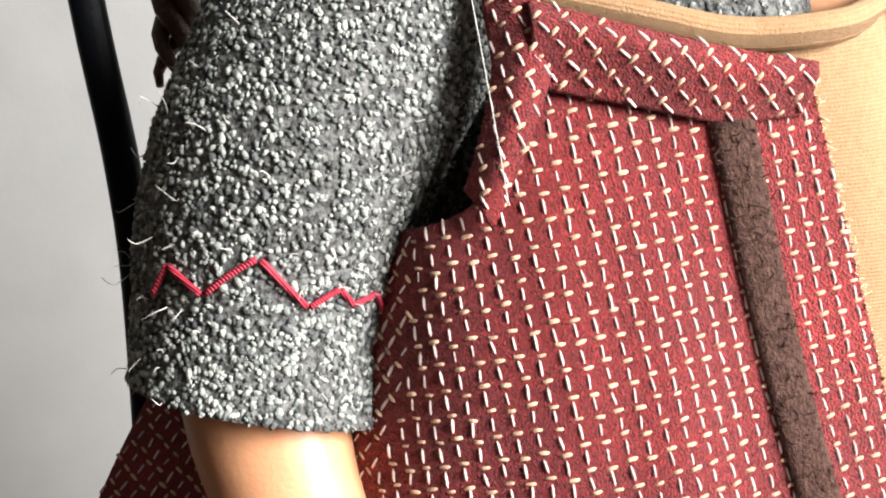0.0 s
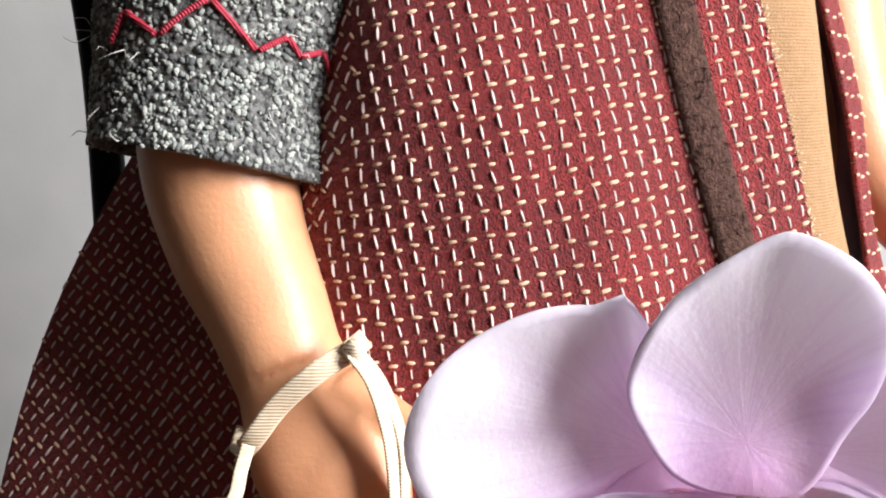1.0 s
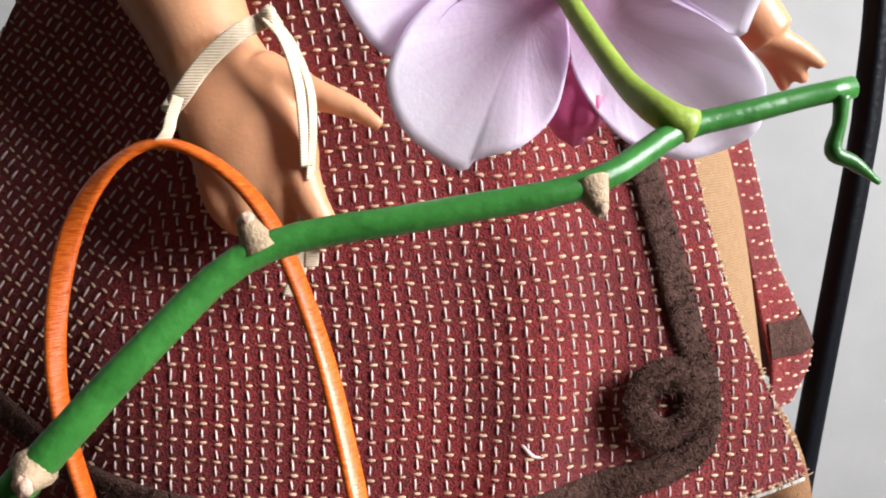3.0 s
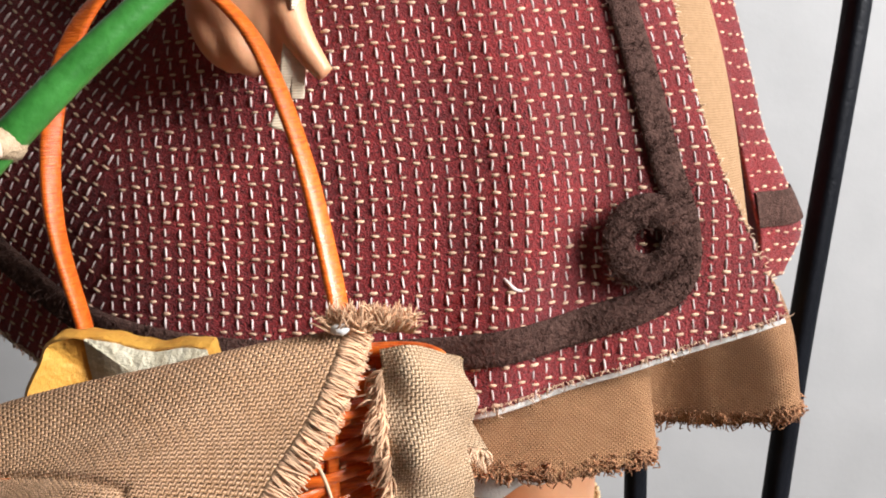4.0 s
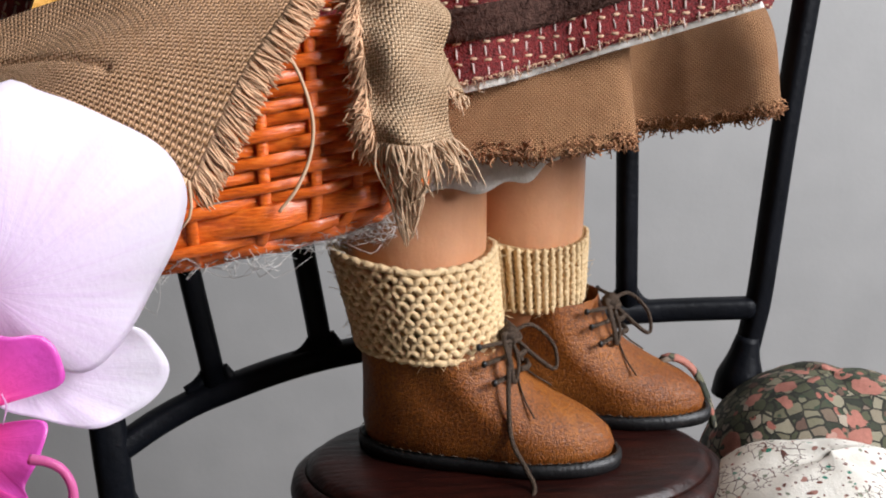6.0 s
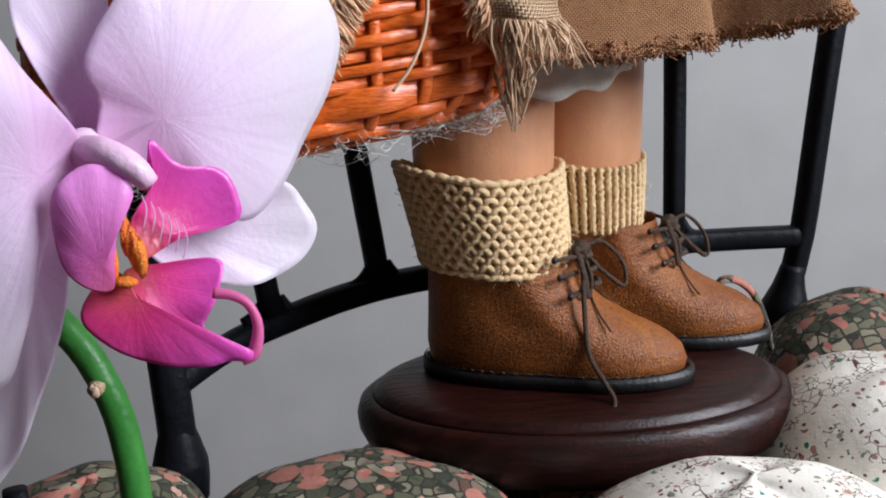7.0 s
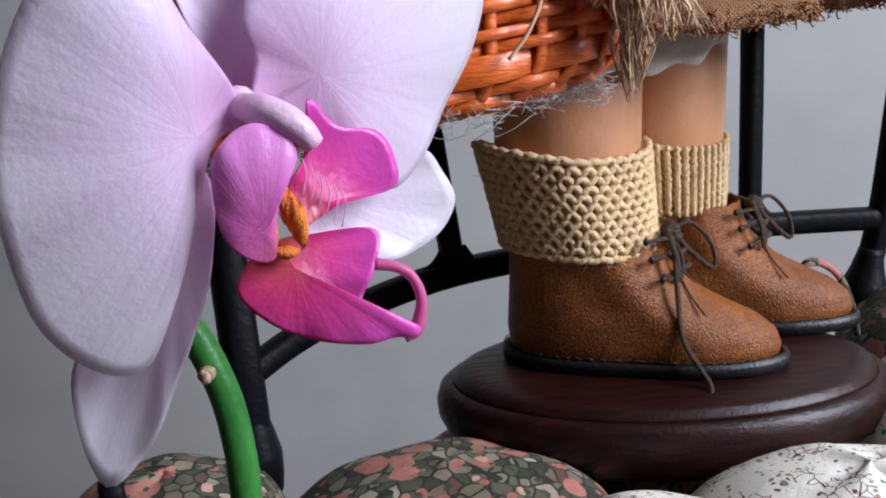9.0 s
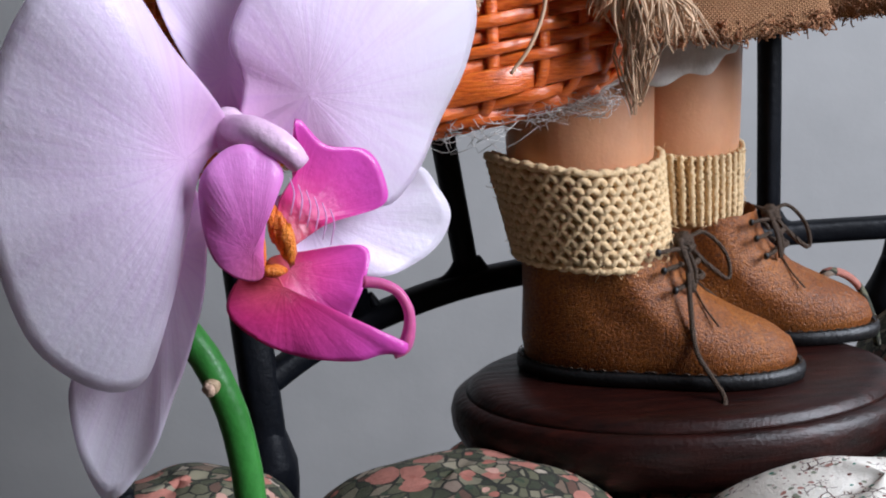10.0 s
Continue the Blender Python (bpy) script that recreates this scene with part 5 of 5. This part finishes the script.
# ---- burlap cloth ----
cloth = thing("burlap_cloth", (-3, -2.5, 12.2), "frayed burlap cloth draped over the basket", "cloth")
CL = net([[(-7.6, 0.4, 13.9), (-4.7, 0.0, 14.5), (-1.9, -0.3, 15.55), (0.7, -1.2, 16.5)],
          [(-7.2, -1.5, 14.85), (-4.35, -1.9, 15.82), (-1.6, -2.3, 16.35), (0.88, -2.05, 16.7)],
          [(-6.4, -3.0, 14.7), (-4.1, -3.2, 15.17), (-1.85, -3.3, 15.5), (0.36, -3.1, 15.55)],
          [(-6.0, -3.6, 14.27), (-4.21, -3.9, 14.54), (-2.47, -4.0, 14.54), (-0.52, -3.7, 14.23)],
          [(-5.92, -3.8, 13.93), (-4.49, -4.1, 14.04), (-2.96, -4.4, 13.35), (-1.56, -4.1, 12.23)]], 60, 70)
NZ = normals_of(CL)
sg = -1.0 if NZ[30, 30, 1] > 0 else 1.0
a, b = np.meshgrid(np.linspace(0, 1, 70), np.linspace(0, 1, 60))
CL = CL + NZ * (0.05 * np.sin(a * 9 + b * 5) - 0.12 * np.exp(-((b - 0.72 - 0.28 * (a - 0.35)) / 0.02) ** 2) * (a > 0.05) * (a < 0.6))[..., None] * sg
g = Geo()
sheet(g, CL, 0.09 * sg)
main = part("drape", g, BURLAP, cloth)
g, g2 = Geo(), Geo()
st, en, st2, en2 = [], [], [], []
for k in range(1300):
    v = rng.uniform(0.08, 1.0)
    p, du, dv, nn = sample(CL, v, 1.0)
    st.append(p)
    en.append(p + du * rng.uniform(0.38, 0.55) + dv * rng.uniform(0.08, 0.25) + rng.normal(0, 0.03, 3) + np.array([0, 0.05, -0.14]))
for k in range(190):
    u = rng.uniform(0.0, 1.0)
    p, du, dv, nn = sample(CL, 1.0, u)
    st2.append(p)
    en2.append(p + dv * rng.uniform(0.5, 0.95) + du * rng.uniform(-0.1, 0.3) + rng.normal(0, 0.06, 3))
strands(g, st, en, rng, 0.021, 0.07, 5, 4)
strands(g2, st2, en2, rng, 0.034, 0.14, 6, 5)
part("fringe", g, STRAND, main, "brown burlap fringe", kind="stuff")
part("fringe", g2, STRAND_P, main, "pale twisted fringe", kind="stuff")
# piece hanging at the end of the basket
HC = net([[(1.3, -2.2, 16.4), (2.0, -2.3, 16.5), (3.0, -1.3, 15.9)], [(1.4, -2.7, 15.2), (2.2, -2.8, 15.3), (3.2, -1.7, 15.1)], [(1.5, -2.8, 13.8), (2.2, -2.9, 13.9), (3.05, -2.1, 13.9)], [(1.6, -2.8, 12.75), (2.4, -2.9, 12.65), (3.3, -2.0, 12.75)]], 40, 30)
HC = HC + np.array([0.28, 0, 0])
HC = HC + (0.16 * np.sin(np.linspace(0, 15, 40))[:, None] * np.sin(np.linspace(0.4, 4.5, 30))[None, :])[..., None] * np.array([0.4, -1.2, 0.3])
g = Geo()
sheet(g, HC, 0.08 * sg)
hang = part("hanging_end", g, BURLAP_P, cloth, "pale burlap end hanging down")
HC2 = net([[(2.6, -1.0, 15.6), (3.0, -0.6, 15.5)], [(3.0, -0.9, 14.5), (3.4, -0.4, 14.3)], [(3.3, -0.8, 13.8), (3.8, -0.3, 13.5)]], 20, 10)
sheet(g2 := Geo(), HC2, 0.08)
part("hanging_end", g2, BURLAP_P, cloth)
g, g2 = Geo(), Geo()
st, en, st2, en2 = [], [], [], []
for k in range(800):
    p, du, dv, nn = sample(HC, rng.uniform(0.1, 1.0), 0.0)
    st.append(p)
    en.append(p - du * rng.uniform(0.1, 0.4) + dv * rng.uniform(0.1, 0.5) + rng.normal(0, 0.08, 3))
for k in range(130):
    p, du, dv, nn = sample(HC, 1.0, rng.uniform(0, 1))
    st2.append(p)
    en2.append(p + dv * rng.uniform(0.2, 1.1) + rng.normal(0, 0.12, 3))
    p, du, dv, nn = sample(HC2, 1.0, rng.uniform(0, 1))
    st2.append(p)
    en2.append(p + dv * rng.uniform(0.1, 0.4) + rng.normal(0, 0.1, 3))
for k in range(70):
    q = np.array([2.55, -1.9, 12.4])
    st2.append(q + rng.normal(0, 0.12, 3))
    en2.append(q + np.array([0.0, -0.1, -1.6 + rng.uniform(-0.3, 0.6)]) + rng.normal(0, 0.1, 3))
# tuft where the handle meets the rim
for k in range(520):
    q = np.array([0.8, -2.1, 16.75]) + np.array([1, 0.3, -0.1]) * rng.uniform(-0.1, 1.3)
    st.append(q)
    aa = rng.uniform(-1.2, 1.2)
    en.append(q + np.array([math.sin(aa) * 0.5, rng.uniform(-0.5, 0.1), math.cos(aa) * 0.55 + 0.05]) * rng.uniform(0.6, 1.15))
strands(g, st, en, rng, 0.022, 0.12, 5, 4)
strands(g2, st2, en2, rng, 0.024, 0.14, 5, 4)
part("fringe", g, STRAND, hang, "brown frayed threads", kind="stuff")
part("fringe", g2, STRAND_P, hang, "pale frayed threads", kind="stuff")
g = Geo()
tube(g, [(-0.2, -3.1, 15.0), (0.35, -2.95, 14.4), (0.65, -2.85, 13.4), (0.6, -2.85, 12.6), (0.3, -2.95, 11.9), (-0.1, -3.0, 11.4)], 0.04, 6, 60)
part("loose_thread", g, STRAND_P, cloth, "loose pale thread")
# small hot-melt bead by the handle
part("glue_bead", blob(Geo(), (0.85, -2.3, 16.85), (0.2, 0.12, 0.12), 10, 6, 0.2, 4), WHITE, cloth)

# ---- orchid ----
orchid = thing("orchid", (-5.5, -4.2, FZ), "pale lilac moth orchid in bloom on a green spike", "orchid")
B_LEFT = [(-4.1, -9.9, 11.29), (-4.51, -10.45, 12.24), (-4.85, -10.9, 12.99), (-5.35, -11.26, 13.14), (-5.82, -11.38, 12.62), (-6.26, -11.38, 11.71), (-6.52, -11.27, 10.85), (-6.59, -11.05, 10.02), (-6.53, -10.7, 9.02), (-6.23, -10.31, 8.35), (-5.81, -9.94, 8.01), (-5.45, -9.76, 8.13), (-5.16, -9.8, 8.87), (-4.8, -9.91, 9.94), (-4.48, -9.96, 10.75)]
B_RIGHT = [(-3.96, -9.75, 11.23), (-3.87, -9.75, 11.82), (-3.91, -9.87, 12.47), (-2.87, -9.11, 14.29), (-2.33, -8.57, 14.2), (-1.78, -7.97, 13.82), (-1.18, -7.29, 13.27), (-0.95, -6.97, 12.53), (-1.06, -6.99, 11.9), (-1.41, -7.21, 11.03), (-1.84, -7.54, 10.39), (-2.43, -8.06, 9.88), (-3.07, -8.75, 10.37), (-3.62, -9.38, 10.94)]
B_DORSAL = [(-4.09, -9.38, 11.18), (-4.47, -9.57, 11.78), (-4.83, -9.8, 12.89), (-4.68, -9.87, 14.03), (-4.22, -9.77, 14.49), (-3.79, -9.59, 14.04), (-3.72, -9.44, 12.86), (-3.79, -9.36, 11.81)]
B_SEP_R = [(-4.05, -8.24, 10.04), (-3.14, -7.75, 10.23), (-2.41, -7.37, 10.31), (-1.9, -7.12, 10.29), (-1.58, -7.0, 9.87), (-1.46, -6.98, 9.47), (-1.62, -7.11, 9.11), (-2.07, -7.37, 8.84), (-2.67, -7.68, 8.76), (-3.29, -7.97, 9.05), (-3.81, -8.19, 9.38)]
B_SEP_L = [(-4.73, -9.74, 10.6), (-4.59, -9.59, 10.29), (-4.66, -9.39, 9.61), (-4.87, -9.2, 8.82), (-5.29, -9.01, 7.85), (-6.03, -8.81, 6.5), (-6.56, -8.81, 5.96), (-6.75, -9.02, 6.4), (-6.7, -9.44, 7.71), (-6.39, -9.57, 8.43), (-5.76, -9.65, 9.3), (-5.06, -9.77, 10.34)]
LIP_LEFT = [(-4.4, -10.52, 10.62), (-4.2, -10.48, 10.96), (-3.88, -10.41, 11.1), (-3.55, -10.34, 10.94), (-3.44, -10.32, 10.67), (-3.63, -10.36, 10.36), (-3.74, -10.38, 9.9), (-3.8, -10.4, 9.5), (-4.12, -10.46, 9.56), (-4.36, -10.51, 9.9)]
LIP_RIGHT = [(-3.33, -9.67, 11.3), (-2.99, -9.52, 10.94), (-2.51, -9.25, 10.82), (-2.33, -9.19, 10.39), (-2.4, -9.27, 10.08), (-3.05, -9.67, 9.97), (-3.59, -10.01, 9.75), (-3.59, -9.95, 10.29), (-3.33, -9.74, 10.73)]
LIP_MID_T = [(-3.86, -9.64, 9.54), (-3.37, -9.5, 9.61), (-2.63, -9.34, 9.59), (-2.66, -9.54, 9.15), (-2.84, -9.75, 8.78), (-2.79, -9.82, 8.61), (-3.2, -9.84, 8.75), (-3.6, -9.77, 9.12)]
LIP_MID = [(-3.8, -10.03, 9.63), (-3.49, -10.15, 9.15), (-3.1, -10.21, 8.82), (-2.7, -10.21, 8.69), (-2.44, -10.22, 8.59), (-2.15, -10.2, 8.54), (-2.19, -10.25, 8.4), (-2.45, -10.27, 8.42), (-2.79, -10.32, 8.37), (-3.39, -10.36, 8.47), (-3.91, -10.34, 8.7), (-4.29, -10.26, 9.08), (-4.14, -10.13, 9.45)]
TENDRIL = [(-2.65, -9.9, 9.26), (-2.4, -9.9, 9.21), (-2.2, -9.9, 9.07), (-2.1, -9.9, 8.77), (-2.18, -9.9, 8.41), (-2.34, -9.9, 8.33)]
A_LEFT = [(4.13, -3.4, 26.87), (2.76, -4.58, 29.27), (2.37, -4.7, 29.3), (1.74, -4.86, 29.25), (1.13, -4.94, 28.98), (0.63, -4.96, 28.61), (0.38, -4.85, 28.09), (0.4, -4.61, 27.39), (0.84, -4.15, 26.36), (1.47, -3.74, 25.67), (2.05, -3.72, 26.09), (2.54, -3.74, 26.54), (3.26, -3.63, 26.81)]
A_DORSAL = [(4.12, -3.59, 26.92), (3.3, -3.71, 27.2), (2.73, -4.11, 28.18), (2.72, -4.34, 28.74), (2.89, -4.56, 29.27), (3.28, -4.74, 29.7), (3.84, -4.87, 30.02), (4.19, -4.9, 30.1), (4.71, -4.81, 29.88), (5.11, -4.64, 29.45), (5.3, -4.45, 29.01), (5.28, -4.2, 28.4), (5.05, -3.87, 27.59), (4.75, -3.61, 26.96)]
A_RIGHT = [(4.28, -3.32, 26.79), (4.78, -3.51, 26.92), (4.95, -4.14, 28.67), (5.45, -4.47, 29.25), (6.2, -4.69, 29.3), (7.02, -4.71, 28.65), (7.34, -4.57, 27.99), (7.38, -4.3, 27.14), (7.17, -3.96, 26.3), (7.0, -3.81, 25.97), (6.48, -3.76, 26.27), (5.31, -3.61, 26.78)]
A_LOW_L = [(4.16, -3.43, 26.84), (3.28, -3.52, 26.86), (2.55, -3.59, 26.8), (1.84, -3.62, 26.28), (1.48, -3.59, 25.66), (1.41, -3.55, 25.25), (1.64, -3.46, 24.58), (2.26, -3.33, 24.03), (2.66, -3.28, 23.87), (2.84, -3.27, 24.05), (3.65, -3.22, 24.32), (4.16, -3.22, 24.82), (4.32, -3.29, 25.65), (4.25, -3.38, 26.45)]
A_LOW_R = [(4.32, -3.41, 26.74), (5.27, -3.58, 26.92), (6.07, -3.67, 26.61), (6.89, -3.74, 26.07), (7.34, -3.76, 25.52), (7.5, -3.73, 25.03), (7.4, -3.65, 24.44), (6.66, -3.5, 24.07), (5.85, -3.37, 24.08), (5.08, -3.3, 24.53), (4.49, -3.29, 25.36), (4.32, -3.35, 26.18)]
HOOK = [(7.85, -5.6, 25.09), (7.84, -5.6, 24.69), (7.78, -5.6, 24.29), (8.09, -5.6, 24.12), (8.49, -5.6, 23.83)]


A_DORSAL = [(x, y - 0.45, z) for x, y, z in A_DORSAL]
A_LOW_L = [(x, y - 0.3, z) for x, y, z in A_LOW_L]


def flower(root, petals, label):
    fl = part("flower", blob(Geo(), root, (0.3, 0.3, 0.3), 14, 8), COLUMN, orchid, label)
    for i, (nm, outline, cup, rip, mt, rt) in enumerate(petals):
        part(nm, petal(Geo(), outline, rt, cup, rip, 11 + i), mt, fl)
    return fl


fb = flower((-4.15, -9.7, 11.2), [("petal", B_LEFT, -0.5, 0.06, PETAL, B_LEFT[0]), ("petal", B_RIGHT, -0.45, 0.06, PETAL, B_RIGHT[0]), ("sepal", B_DORSAL, 0.25, 0.04, PETAL, B_DORSAL[0]),
                                  ("sepal", B_SEP_R, 0.2, 0.05, PETAL, B_SEP_R[0]), ("sepal", B_SEP_L, 0.2, 0.05, PETAL, B_SEP_L[0]),
                                  ("lip_lobe", LIP_LEFT, -0.3, 0.03, LIPL, LIP_LEFT[7]), ("lip_lobe", LIP_RIGHT, 0.25, 0.03, LIPM, LIP_RIGHT[6]),
                                  ("lip_tongue", LIP_MID_T, 0.15, 0.02, LIPM, LIP_MID_T[0]), ("lip_tongue", LIP_MID, -0.2, 0.03, LIPM, LIP_MID[0])], "open bloom with a magenta and orange lip")
part("column", tube(Geo(), [(-4.1, -9.85, 11.25), (-3.75, -10.15, 11.2), (-3.4, -10.25, 11.0), (-3.25, -10.2, 10.8)], [0.17, 0.19, 0.19, 0.13], 14, 20), COLUMN, fb, "pale pink column")
g = Geo()
for k in range(4):
    blob(g, (-3.66 + 0.06 * k, -10.05 - 0.03 * k, 10.1 - 0.09 * k), (0.09, 0.12, 0.24), 10, 8, 0.2, k)
blob(g, (-3.82, -10.2, 9.8), (0.07, 0.1, 0.26), 10, 8, 0.1, 8)
blob(g, (-3.68, -10.25, 9.55), (0.16, 0.1, 0.08), 10, 8, 0.1, 9)
part("callus", g, CALLUS, fb, "orange callus")
part("tendril", tube(Geo(), TENDRIL, [0.08, 0.07, 0.065, 0.07, 0.09, 0.11], 8, 30), LIPL, fb, "curled pink tendril")
# white streaks inside the right lobe
g = Geo()
for k in range(6):
    x, z = -3.42 + 0.085 * k, 10.62 - 0.09 * k
    tube(g, [(x, -9.98 + 0.05 * k, z), (x + 0.03, -9.95 + 0.05 * k, z - 0.2), (x - 0.03, -10.0 + 0.05 * k, z - 0.45)], [0.012, 0.026, 0.012], 5, 8, flat=0.5)
part("lip_streaks", g, PETAL, fb, "pale streaks")

fa = flower((4.3, -3.2, 26.7), [("petal", A_LEFT, 0.35, 0.06, PETAL, A_LEFT[0]), ("petal", A_RIGHT, 0.35, 0.06, PETAL, A_RIGHT[0]), ("sepal", A_DORSAL, 0.4, 0.05, PETAL, A_DORSAL[0]),
                                ("sepal", A_LOW_L, 0.3, 0.06, PETAL, A_LOW_L[0]), ("sepal", A_LOW_R, 0.35, 0.06, PETAL, A_LOW_R[0])], "bloom seen from behind with pale lilac petals")
part("blemish", blob(Geo(), (2.85, -3.42, 24.45), (0.2, 0.03, 0.14), 14, 8, 0.3, 6), PEDICEL, fa, "small withered spot")
part("lip", blob(Geo(), (4.6, -2.7, 24.9), (0.5, 0.6, 0.6), 18, 12, 0.2, 3), LIPL, fa, "magenta lip")
part("pedicel", tube(Geo(), [(4.2, -3.5, 26.7), (4.22, -3.9, 26.55), (4.57, -4.6, 25.81), (4.9, -5.25, 25.2), (5.25, -5.9, 24.82), (5.6, -5.95, 24.68)], [0.13, 0.17, 0.17, 0.18, 0.22, 0.24], 14, 30), PEDICEL, fa, "yellow-green flower stalk")
SPIKE = [(8.05, -5.52, 25.2), (7.3, -5.56, 25.05), (6.4, -5.75, 24.85), (5.4, -5.95, 24.62), (4.0, -6.8, 24.0), (2.0, -6.95, 23.65), (-0.2, -7.1, 23.25), (-1.5, -7.6, 22.2), (-2.8, -8.1, 20.85), (-4.6, -8.3, 19.0), (-7.2, -8.0, 16.0), (-8.3, -7.2, 12.5), (-7.3, -5.8, 9.2), (-6.35, -4.9, 7.3), (-5.88, -4.8, 6.3), (-5.58, -4.8, 5.0), (-5.5, -4.8, 2.5), (-5.5, -4.6, -10), (-5.5, -4.2, FZ)]
spike = part("spike", tube(Geo(), SPIKE, [0.16, 0.2, 0.26, 0.28, 0.3, 0.31, 0.31, 0.27, 0.23, 0.22, 0.22], 16, 220), STEM_G, orchid, "long green flower spike")
part("tip", tube(Geo(), HOOK, [0.12, 0.1, 0.13, 0.1, 0.04], 10, 30), STEM_G, spike, "dried hooked tip")
for c, w in (((4.0, -6.8, 24.0), (0.05, -0.1, -0.15)), ((-0.2, -7.1, 23.27), (-0.12, 0, 0.26)), ((-2.78, -8.1, 20.87), (0, -0.3, -0.05)), ((-5.88, -4.8, 6.3), (-0.05, -0.26, -0.05))):
    c, w = np.array(c), np.array(w)
    tip = c + unit(w) * 0.36
    node = part("node", tube(Geo(), [c, c + unit(w) * 0.2, c + unit(w) * 0.3, tip], [0.28, 0.22, 0.17, 0.13], 14, 12), NODE, spike, "dry papery node")
    part("scar", blob(Geo(), tip, (0.12, 0.1, 0.13), 14, 10, 0.2, 5), SCAR, node, "pale pinkish cut scar")
